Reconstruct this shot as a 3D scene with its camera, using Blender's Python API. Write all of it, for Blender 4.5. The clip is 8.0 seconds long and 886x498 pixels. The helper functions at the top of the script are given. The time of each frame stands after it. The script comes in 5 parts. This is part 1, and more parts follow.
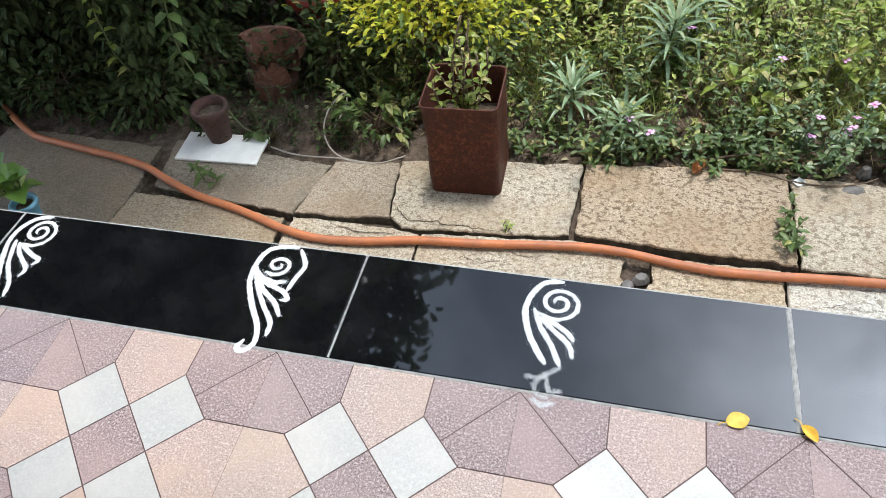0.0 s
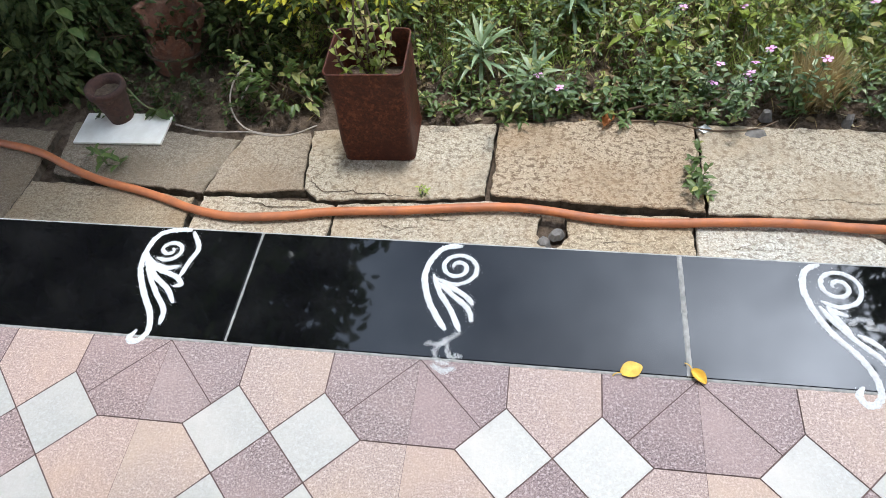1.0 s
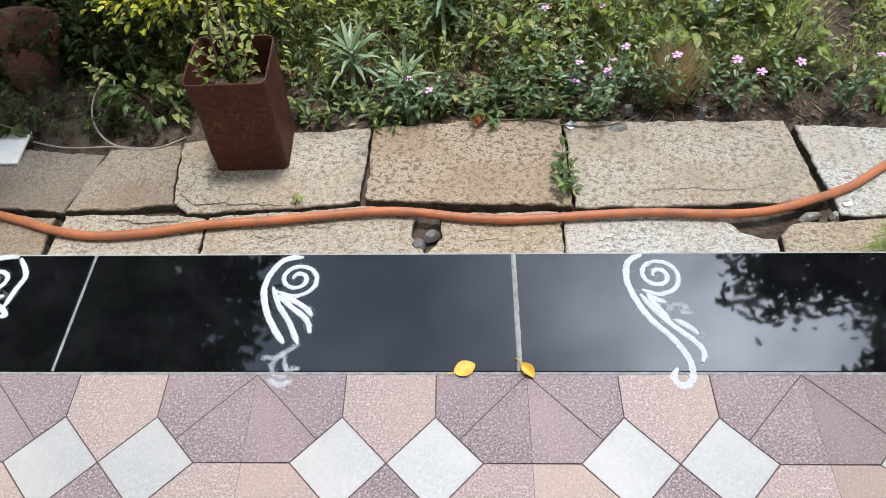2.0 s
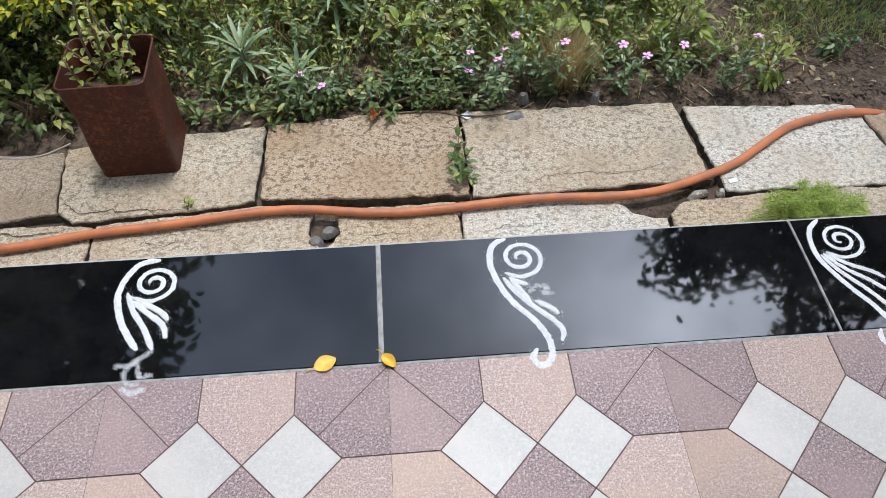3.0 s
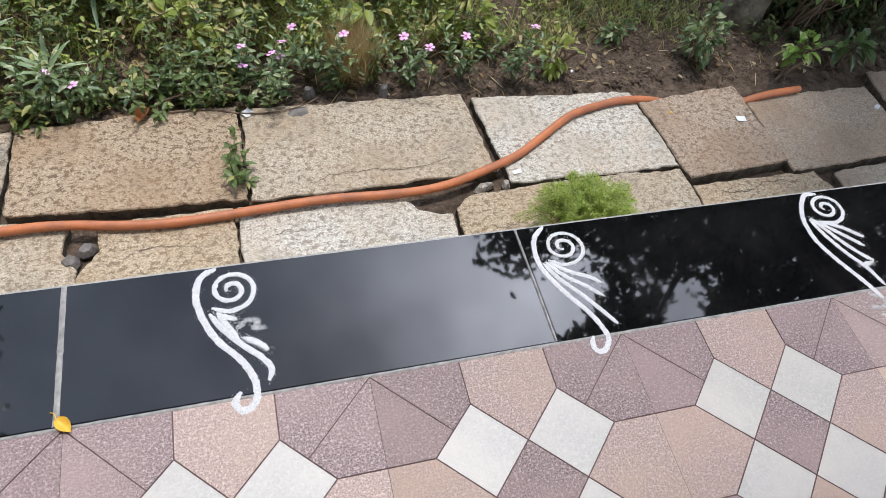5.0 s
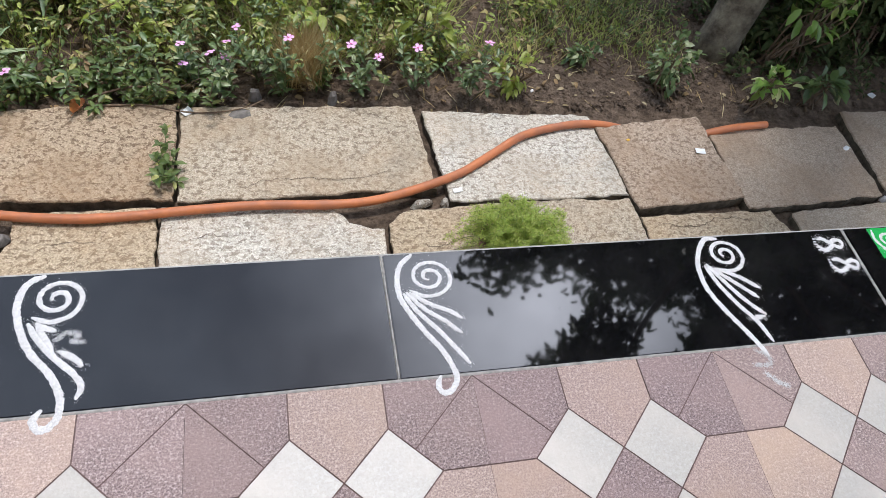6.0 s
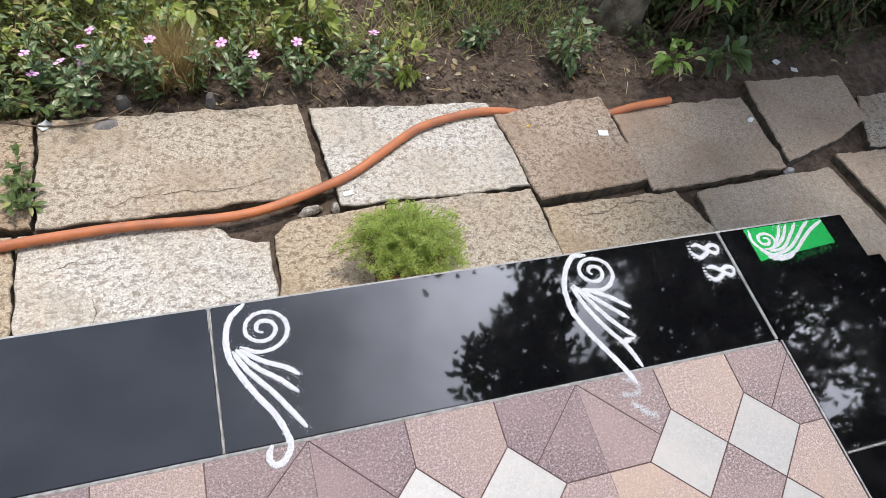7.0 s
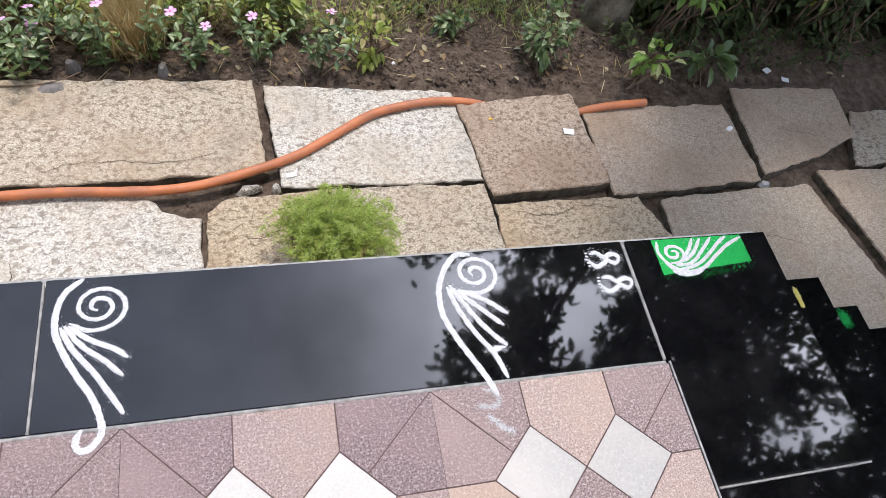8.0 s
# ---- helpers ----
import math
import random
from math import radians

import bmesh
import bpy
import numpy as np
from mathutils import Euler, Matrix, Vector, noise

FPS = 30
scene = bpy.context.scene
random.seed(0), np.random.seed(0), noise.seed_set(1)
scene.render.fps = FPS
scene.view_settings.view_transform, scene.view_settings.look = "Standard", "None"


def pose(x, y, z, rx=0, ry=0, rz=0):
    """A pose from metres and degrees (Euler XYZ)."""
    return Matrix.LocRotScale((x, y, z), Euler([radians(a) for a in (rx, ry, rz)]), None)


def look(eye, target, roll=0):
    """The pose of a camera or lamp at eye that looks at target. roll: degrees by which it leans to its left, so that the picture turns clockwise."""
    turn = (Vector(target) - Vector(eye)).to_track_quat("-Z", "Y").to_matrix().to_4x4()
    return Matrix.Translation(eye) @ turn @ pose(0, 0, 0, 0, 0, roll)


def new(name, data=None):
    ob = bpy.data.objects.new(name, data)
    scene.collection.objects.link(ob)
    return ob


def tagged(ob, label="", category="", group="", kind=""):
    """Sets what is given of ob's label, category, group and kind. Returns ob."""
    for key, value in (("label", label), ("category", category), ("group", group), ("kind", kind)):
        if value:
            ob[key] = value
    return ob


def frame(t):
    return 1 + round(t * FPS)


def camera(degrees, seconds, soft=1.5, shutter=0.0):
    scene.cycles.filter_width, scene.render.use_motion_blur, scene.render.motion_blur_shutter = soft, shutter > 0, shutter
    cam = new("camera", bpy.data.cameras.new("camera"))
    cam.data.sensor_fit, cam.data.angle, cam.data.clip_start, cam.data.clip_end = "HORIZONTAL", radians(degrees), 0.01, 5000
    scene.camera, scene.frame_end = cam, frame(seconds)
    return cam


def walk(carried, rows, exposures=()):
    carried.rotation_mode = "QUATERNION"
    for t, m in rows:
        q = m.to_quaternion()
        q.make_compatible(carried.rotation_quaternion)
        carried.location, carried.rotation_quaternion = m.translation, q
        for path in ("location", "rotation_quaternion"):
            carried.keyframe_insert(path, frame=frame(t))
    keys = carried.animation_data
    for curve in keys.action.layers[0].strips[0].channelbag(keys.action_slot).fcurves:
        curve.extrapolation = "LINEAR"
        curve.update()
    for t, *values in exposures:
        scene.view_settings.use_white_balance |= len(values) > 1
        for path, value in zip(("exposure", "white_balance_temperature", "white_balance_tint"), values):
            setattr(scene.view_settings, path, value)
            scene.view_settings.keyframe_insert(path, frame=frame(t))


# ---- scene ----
cam = camera(65.1, 8.0, 0.5)
EXPOSURE = -0.04
PATH = [
    (0, (-0.298, -0.528, 0.961), (-0.742, 0.71, -0.546), -8.3),
    (0.5, (-0.269, -0.521, 0.952), (-0.602, 0.71, -0.588), -7.2),
    (1, (-0.224, -0.498, 0.947), (-0.499, 0.69, -0.639), -7.2),
    (1.5, (-0.155, -0.487, 0.948), (-0.303, 0.715, -0.643), -3.6),
    (1.7, (-0.123, -0.483, 0.955), (-0.228, 0.717, -0.642), -3.2),
    (2.8, (0.01, -0.488, 0.95), (0.089, 0.718, -0.644), 1.0),
    (3, (0.047, -0.489, 0.94), (0.162, 0.7, -0.664), 1.0),
    (3.5, (0.14, -0.484, 0.937), (0.384, 0.675, -0.674), 1.7),
    (4, (0.199, -0.465, 0.939), (0.577, 0.644, -0.683), 2.1),
    (4.2, (0.207, -0.449, 0.941), (0.661, 0.619, -0.689), 5.3),
    (5.3, (0.382, -0.422, 0.943), (0.862, 0.664, -0.666), 15.7),
    (5.5, (0.445, -0.425, 0.944), (0.935, 0.677, -0.652), 17.3),
    (6, (0.563, -0.416, 0.945), (1.018, 0.684, -0.663), 15.2),
    (6.5, (0.682, -0.349, 0.944), (1.183, 0.699, -0.684), 16.5),
    (7, (0.771, -0.305, 0.953), (1.344, 0.686, -0.687), 17.5),
    (7.5, (0.887, -0.306, 0.958), (1.411, 0.721, -0.676), 17.4),
    (8, (1.022, -0.325, 0.941), (1.528, 0.662, -0.723), 19.3),
]
walk(cam, [(t, look(eye, target, roll)) for t, eye, target, roll in PATH], [(0.0, EXPOSURE + 0.34, 6050, 7), (1.5, EXPOSURE + 0.19, 5980, 9), (3.5, EXPOSURE + 0.06, 6050, 11), (5.5, EXPOSURE + 0.07, 6250, 13), (7.0, EXPOSURE + 0.21, 6250, 14), (8.0, EXPOSURE + 0.30, 6250, 16)])

# ---- sky and sun ----
SUN_ELEV, SUN_AZ = radians(81), radians(22)
GLOW = Vector((math.sin(radians(41)) * math.cos(radians(55)), math.cos(radians(41)) * math.cos(radians(55)), math.sin(radians(55))))
world = bpy.data.worlds.new("sky")
scene.world = world
world.use_nodes = True
wn, wl = world.node_tree.nodes, world.node_tree.links
wn.clear()
w_out, w_bg = wn.new("ShaderNodeOutputWorld"), wn.new("ShaderNodeBackground")
w_sky, w_co, w_no, w_ramp, w_mix = (wn.new("ShaderNodeTexSky"), wn.new("ShaderNodeTexCoord"), wn.new("ShaderNodeTexNoise"),
                                    wn.new("ShaderNodeValToRGB"), wn.new("ShaderNodeMix"))
w_sky.sky_type, w_sky.sun_disc = "NISHITA", False
w_sky.sun_elevation, w_sky.sun_rotation = SUN_ELEV, SUN_AZ
w_no.inputs["Scale"].default_value, w_no.inputs["Detail"].default_value, w_no.inputs["Roughness"].default_value = 2.6, 6, 0.55
w_ramp.color_ramp.elements[0].position, w_ramp.color_ramp.elements[1].position = 0.28, 0.58
w_mix.data_type = "RGBA"
w_mix.inputs["B"].default_value = (10.5, 12.2, 15.0, 1)
wl.new(w_co.outputs["Generated"], w_no.inputs["Vector"])
wl.new(w_no.outputs["Fac"], w_ramp.inputs["Fac"])
wl.new(w_ramp.outputs["Color"], w_mix.inputs["Factor"])
wl.new(w_sky.outputs["Color"], w_mix.inputs["A"])
w_dot, w_pow, w_glow, w_add = (wn.new("ShaderNodeVectorMath"), wn.new("ShaderNodeMath"), wn.new("ShaderNodeMath"), wn.new("ShaderNodeMix"))
w_dot.operation, w_pow.operation, w_glow.operation = "DOT_PRODUCT", "POWER", "MULTIPLY"
w_dot.inputs[1].default_value = GLOW
w_pow.inputs[1].default_value, w_pow.use_clamp = 30.0, True
w_add.data_type, w_add.blend_type = "RGBA", "MIX"
w_add.inputs["B"].default_value = (138, 142, 152, 1)
w_glow.inputs[1].default_value = 0.6
wl.new(w_co.outputs["Generated"], w_dot.inputs[0])
wl.new(w_dot.outputs["Value"], w_pow.inputs[0])
BANK = Vector((math.sin(radians(71)) * math.cos(radians(46)), math.cos(radians(71)) * math.cos(radians(46)), math.sin(radians(46))))
w_dot2, w_pow2, w_max = wn.new("ShaderNodeVectorMath"), wn.new("ShaderNodeMath"), wn.new("ShaderNodeMath")
w_dot2.operation, w_pow2.operation, w_max.operation = "DOT_PRODUCT", "POWER", "MAXIMUM"
w_dot2.inputs[1].default_value, w_pow2.inputs[1].default_value, w_pow2.use_clamp = BANK, 26.0, True
wl.new(w_co.outputs["Generated"], w_dot2.inputs[0])
wl.new(w_dot2.outputs["Value"], w_pow2.inputs[0])
wl.new(w_pow.outputs[0], w_max.inputs[0])
wl.new(w_pow2.outputs[0], w_max.inputs[1])
wl.new(w_max.outputs[0], w_glow.inputs[0])
w_part = wn.new("ShaderNodeMapRange")
w_part.inputs["From Min"].default_value, w_part.inputs["From Max"].default_value = 0.38, 0.62
w_part.inputs["To Min"].default_value, w_part.inputs["To Max"].default_value = 0.45, 1.0
w_cut = wn.new("ShaderNodeMath")
w_cut.operation = "MULTIPLY"
wl.new(w_no.outputs["Fac"], w_part.inputs["Value"])
wl.new(w_part.outputs["Result"], w_cut.inputs[1])
wl.new(w_glow.outputs[0], w_cut.inputs[0])
wl.new(w_cut.outputs[0], w_add.inputs["Factor"])
wl.new(w_mix.outputs["Result"], w_add.inputs["A"])
wl.new(w_add.outputs["Result"], w_bg.inputs["Color"])
wl.new(w_bg.outputs["Background"], w_out.inputs["Surface"])
w_bg.inputs["Strength"].default_value = 0.13

sun = new("sun", bpy.data.lights.new("sun", "SUN"))
sun.data.energy, sun.data.angle, sun.data.color = 2.9, radians(8), (1.0, 0.965, 0.91)
sun.matrix_world = look((6 * math.sin(SUN_AZ) * math.cos(SUN_ELEV), 6 * math.cos(SUN_AZ) * math.cos(SUN_ELEV), 6 * math.sin(SUN_ELEV)), (0, 0, 0))


# ---- materials ----
def nodes_of(name):
    m = bpy.data.materials.new(name)
    m.use_nodes = True
    n, l = m.node_tree.nodes, m.node_tree.links
    return m, n, l, n["Principled BSDF"]


def noise_fac(n, l, scale, detail=5, rough=0.6, lo=0.35, hi=0.65, coords="Object", kind="noise"):
    """A 0 to 1 pattern of the given scale per metre."""
    co = n.new("ShaderNodeTexCoord")
    if kind == "noise":
        tx = n.new("ShaderNodeTexNoise")
        tx.inputs["Detail"].default_value, tx.inputs["Roughness"].default_value = detail, rough
        out = tx.outputs["Fac"]
    else:
        tx = n.new("ShaderNodeTexVoronoi")
        out = tx.outputs["Distance"]
    tx.inputs["Scale"].default_value = scale
    l.new(co.outputs[coords], tx.inputs["Vector"])
    mr = n.new("ShaderNodeMapRange")
    mr.inputs["From Min"].default_value, mr.inputs["From Max"].default_value = lo, hi
    l.new(out, mr.inputs["Value"])
    return mr.outputs["Result"]


def blend(n, l, fac, a, b, mode="MIX"):
    mx = n.new("ShaderNodeMix")
    mx.data_type, mx.blend_type = "RGBA", mode
    for key, v in (("Factor", fac), ("A", a), ("B", b)):
        if isinstance(v, (int, float)):
            mx.inputs[key].default_value = v
        elif isinstance(v, tuple):
            mx.inputs[key].default_value = (*v, 1)
        else:
            l.new(v, mx.inputs[key])
    return mx.outputs["Result"]


def bump(n, l, bsdf, height, strength, dist):
    b = n.new("ShaderNodeBump")
    b.inputs["Strength"].default_value, b.inputs["Distance"].default_value = strength, dist
    l.new(height, b.inputs["Height"])
    l.new(b.outputs["Normal"], bsdf.inputs["Normal"])


def speckled(name, base, dark, light, grain, rough, bump_d=0.0006, patch=None, patch_scale=6.0, tinted=False, grain_amount=0.7, gloss=0.5):
    """Grainy mineral surface: fine dark and light grains over broad patches."""
    m, n, l, p = nodes_of(name)
    c = blend(n, l, noise_fac(n, l, grain, 3, 0.7, 0.47, 0.57), base, dark)
    c = blend(n, l, noise_fac(n, l, grain * 0.63, 3, 0.7, 0.52, 0.62), c, light)
    c = blend(n, l, grain_amount, base, c)
    if patch:
        c = blend(n, l, noise_fac(n, l, patch_scale, 6, 0.65, 0.42, 0.68), c, patch)
    if tinted:
        info = n.new("ShaderNodeObjectInfo")
        c = blend(n, l, 1.0, c, info.outputs["Color"], "MULTIPLY")
    l.new(c, p.inputs["Base Color"])
    p.inputs["Roughness"].default_value = rough
    p.inputs["Specular IOR Level"].default_value = gloss
    bump(n, l, p, noise_fac(n, l, grain * 0.8, 4, 0.7, 0.2, 0.8), 0.8, bump_d)
    return m


def plain(name, a, b, scale, rough, bump_d=0.0, metal=0.0, bump_scale=None, gloss=0.5):
    m, n, l, p = nodes_of(name)
    l.new(blend(n, l, noise_fac(n, l, scale, 6, 0.65, 0.35, 0.65), a, b), p.inputs["Base Color"])
    p.inputs["Roughness"].default_value, p.inputs["Metallic"].default_value = rough, metal
    p.inputs["Specular IOR Level"].default_value = gloss
    if bump_d:
        bump(n, l, p, noise_fac(n, l, bump_scale or scale * 4, 5, 0.65, 0.2, 0.8), 0.8, bump_d)
    return m


def leafy(name, a, b, c=None, c_share=0.12, rough=0.36, through_light=0.28, gloss=0.5):
    """Leaves: a colour between a and b for each leaf, a few of colour c, and some light coming through."""
    m, n, l, p = nodes_of(name)
    geo = n.new("ShaderNodeNewGeometry")
    col = blend(n, l, geo.outputs["Random Per Island"], a, b)
    if c:
        mr = n.new("ShaderNodeMath")
        mr.operation, mr.inputs[1].default_value = "FRACT", 0
        mu = n.new("ShaderNodeMath")
        mu.operation, mu.inputs[1].default_value = "MULTIPLY", 37.31
        l.new(geo.outputs["Random Per Island"], mu.inputs[0])
        l.new(mu.outputs[0], mr.inputs[0])
        gt = n.new("ShaderNodeMath")
        gt.operation, gt.inputs[1].default_value = "LESS_THAN", c_share
        l.new(mr.outputs[0], gt.inputs[0])
        col = blend(n, l, gt.outputs[0], col, c)
    col = blend(n, l, noise_fac(n, l, 45, 3, 0.6, 0.3, 0.75), col, blend(n, l, 0.35, col, (0.30, 0.30, 0.12)))
    l.new(col, p.inputs["Base Color"])
    p.inputs["Roughness"].default_value, p.inputs["Specular IOR Level"].default_value = rough, gloss
    tr, mx, out = n.new("ShaderNodeBsdfTranslucent"), n.new("ShaderNodeMixShader"), n["Material Output"]
    l.new(col, tr.inputs["Color"])
    mx.inputs[0].default_value = through_light
    l.new(p.outputs[0], mx.inputs[1])
    l.new(tr.outputs[0], mx.inputs[2])
    l.new(mx.outputs[0], out.inputs["Surface"])
    return m


def granite_material():
    m, n, l, p = nodes_of("black_granite")
    dust = noise_fac(n, l, 9, 7, 0.7, 0.45, 0.85)
    fine = noise_fac(n, l, 320, 3, 0.7, 0.60, 0.74)
    spots = noise_fac(n, l, 75, 5, 0.75, 0.66, 0.74)
    c = blend(n, l, fine, (0.003, 0.003, 0.0035), (0.018, 0.018, 0.021))
    c = blend(n, l, blend(n, l, dust, (0, 0, 0), (0.045, 0.045, 0.045)), c, (0.22, 0.21, 0.20))
    c = blend(n, l, blend(n, l, spots, (0, 0, 0), (0.16, 0.16, 0.16)), c, (0.20, 0.20, 0.21))
    l.new(c, p.inputs["Base Color"])
    rr = n.new("ShaderNodeMapRange")
    rr.inputs["To Min"].default_value, rr.inputs["To Max"].default_value = 0.028, 0.06
    l.new(dust, rr.inputs["Value"])
    l.new(rr.outputs["Result"], p.inputs["Roughness"])
    return m


def stretched(n, l, scale, sx, sy, detail, rough, lo, hi, warp=0.0):
    """A 0 to 1 pattern drawn out along x or y."""
    co, mp, tx, mr = n.new("ShaderNodeTexCoord"), n.new("ShaderNodeMapping"), n.new("ShaderNodeTexNoise"), n.new("ShaderNodeMapRange")
    mp.inputs["Scale"].default_value = (sx, sy, 1)
    tx.inputs["Scale"].default_value, tx.inputs["Detail"].default_value, tx.inputs["Roughness"].default_value = scale, detail, rough
    tx.inputs["Distortion"].default_value = warp
    mr.inputs["From Min"].default_value, mr.inputs["From Max"].default_value = lo, hi
    l.new(co.outputs["Object"], mp.inputs["Vector"])
    l.new(mp.outputs["Vector"], tx.inputs["Vector"])
    l.new(tx.outputs["Fac"], mr.inputs["Value"])
    return mr.outputs["Result"]


def stone_material():
    """Pecked granite: short chisel marks, mineral grain, tan and grey stains; each slab has its own tint and stains."""
    m, n, l, p = nodes_of("pecked_stone")
    info = n.new("ShaderNodeObjectInfo")
    # Dark mineral flecks, whose colour also gives the chisel marks their shade.
    marks = stretched(n, l, 62, 0.85, 1.1, 5, 0.74, 0.515, 0.565, 0.4)
    grain = stretched(n, l, 160, 1, 1, 3, 0.7, 0.44, 0.60)
    c = blend(n, l, grain, (0.35, 0.31, 0.25), (0.53, 0.49, 0.42))
    worn = n.new("ShaderNodeMath")
    worn.operation, worn.use_clamp = "MULTIPLY", True
    l.new(marks, worn.inputs[0])
    l.new(info.outputs["Alpha"], worn.inputs[1])
    c = blend(n, l, worn.outputs[0], c, (0.165, 0.13, 0.098))
    tan = noise_fac(n, l, 3.2, 5, 0.6, 0.44, 0.66)
    c = blend(n, l, blend(n, l, tan, (0, 0, 0), (0.5, 0.5, 0.5)), c, (0.37, 0.275, 0.18))
    grey = noise_fac(n, l, 4.7, 6, 0.65, 0.50, 0.70)
    c = blend(n, l, blend(n, l, grey, (0, 0, 0), (0.45, 0.45, 0.45)), c, (0.23, 0.205, 0.165))
    dirt = noise_fac(n, l, 13, 7, 0.72, 0.60, 0.74)
    c = blend(n, l, blend(n, l, dirt, (0, 0, 0), (0.55, 0.55, 0.55)), c, (0.13, 0.105, 0.075))
    l.new(blend(n, l, 1.0, c, info.outputs["Color"], "MULTIPLY"), p.inputs["Base Color"])
    p.inputs["Roughness"].default_value, p.inputs["Specular IOR Level"].default_value = 0.85, 0.3
    bump(n, l, p, stretched(n, l, 62, 0.85, 1.1, 5, 0.68, 0.3, 0.7, 0.5), 0.9, 0.006)
    return m


GRANITE = granite_material()
TILE_WHITE = speckled("tile_white", (0.375, 0.357, 0.322), (0.33, 0.312, 0.28), (0.42, 0.402, 0.367), 240, 0.42, 0.0003, (0.45, 0.41, 0.36), 5, True, gloss=0.45)
TILE_PINK = speckled("tile_pink", (0.385, 0.285, 0.24), (0.21, 0.148, 0.125), (0.54, 0.43, 0.36), 420, 0.42, 0.0011, (0.44, 0.315, 0.225), 3, True, 0.85)
TILE_MAUVE = speckled("tile_mauve", (0.265, 0.195, 0.18), (0.095, 0.062, 0.06), (0.46, 0.37, 0.34), 400, 0.42, 0.0014, (0.33, 0.235, 0.21), 3, True, 0.9)
TILE_JOINT = plain("tile_joint", (0.13, 0.08, 0.07), (0.08, 0.05, 0.045), 60, 0.8)
CEMENT = plain("cement", (0.42, 0.40, 0.37), (0.28, 0.27, 0.25), 60, 0.9, 0.001)
WHITE_CEMENT = plain("white_cement", (0.37, 0.35, 0.32), (0.17, 0.165, 0.155), 55, 0.9, 0.001)
STONE = stone_material()
SHADED_SIDE = plain("shaded_earthy_side", (0.055, 0.045, 0.032), (0.15, 0.12, 0.085), 35, 0.95, 0.003, 0, 80, 0.2)
SOIL = plain("damp_soil", (0.07, 0.049, 0.034), (0.185, 0.135, 0.096), 30, 0.95, 0.016, 0, 85, 0.2)
HOSE = plain("orange_rubber", (0.49, 0.155, 0.05), (0.33, 0.115, 0.05), 14, 0.55, 0.0008, 0, 130)
RUST = speckled("rusty_tin", (0.080, 0.022, 0.010), (0.030, 0.010, 0.007), (0.16, 0.05, 0.021), 110, 0.6, 0.0005, (0.045, 0.013, 0.008), 6, gloss=0.25)
TERRACOTTA = speckled("terracotta", (0.20, 0.075, 0.042), (0.09, 0.04, 0.025), (0.30, 0.17, 0.11), 60, 0.85, 0.001, (0.12, 0.07, 0.05), 9)
DARK_CLAY = speckled("dark_brown_clay", (0.075, 0.032, 0.022), (0.04, 0.02, 0.015), (0.12, 0.06, 0.04), 60, 0.85, 0.001, (0.05, 0.03, 0.022), 9)
RED_POT = plain("red_pot_paint", (0.33, 0.045, 0.025), (0.22, 0.03, 0.02), 20, 0.6, 0.0005)
GLAZED = plain("glazed_white_tile", (0.86, 0.82, 0.74), (0.76, 0.71, 0.62), 18, 0.45, 0, 0, None, 0.3)
CHALK = plain("white_rangoli_powder", (0.66, 0.65, 0.64), (0.46, 0.45, 0.44), 300, 0.95, 0.0012, 0, 500, 0.1)
CHALK_GREEN = plain("green_rangoli_powder", (0.015, 0.38, 0.07), (0.02, 0.27, 0.06), 200, 0.95, 0.0012, 0, 500, 0.1)
CHALK_YELLOW = plain("yellow_rangoli_powder", (0.75, 0.60, 0.04), (0.70, 0.65, 0.35), 200, 0.95, 0.001, 0, 500, 0.1)
BARK = plain("bark", (0.24, 0.21, 0.15), (0.055, 0.042, 0.03), 14, 0.9, 0.008, 0, 40, 0.2)
TWIG = plain("brown_twig", (0.19, 0.13, 0.08), (0.10, 0.065, 0.04), 30, 0.85, 0.001)
GREEN_STEM = plain("green_stem", (0.10, 0.16, 0.04), (0.13, 0.12, 0.05), 30, 0.6)
WIRE = plain("pale_wire", (0.32, 0.28, 0.23), (0.24, 0.20, 0.16), 40, 0.7)
PLASTER = plain("cream_plaster", (0.62, 0.56, 0.46), (0.54, 0.48, 0.39), 4, 0.9, 0.002, 0, 90)
PAPER = plain("white_paper", (0.80, 0.80, 0.78), (0.70, 0.70, 0.68), 30, 0.8)
GREY_CHIP = plain("grey_chip", (0.20, 0.18, 0.16), (0.10, 0.09, 0.08), 30, 0.9, 0.002)
LEAF_YELLOW = plain("fallen_yellow_leaf", (0.72, 0.47, 0.05), (0.60, 0.30, 0.03), 60, 0.5, 0.0006)
LEAF_DRY = leafy("dry_leaf", (0.28, 0.16, 0.07), (0.16, 0.10, 0.055), (0.42, 0.33, 0.20), 0.3, 0.7)
LEAF_RUSSET = plain("curled_russet_leaf", (0.48, 0.19, 0.05), (0.36, 0.12, 0.03), 40, 0.6, 0.001)
LEAF_MID = leafy("leaf_mid", (0.042, 0.09, 0.018), (0.115, 0.18, 0.04), (0.34, 0.34, 0.10), 0.17, 0.42, 0.33, 0.4)
LEAF_PALE = leafy("leaf_pale", (0.26, 0.36, 0.05), (0.45, 0.50, 0.11), (0.54, 0.45, 0.17), 0.2, 0.38, 0.48)
LEAF_VINCA = leafy("leaf_periwinkle", (0.04, 0.092, 0.026), (0.10, 0.17, 0.05), (0.38, 0.43, 0.24), 0.20, 0.36, 0.26)
LEAF_BROAD = leafy("leaf_broad", (0.13, 0.27, 0.035), (0.22, 0.36, 0.06), (0.48, 0.52, 0.22), 0.25, 0.35, 0.3)
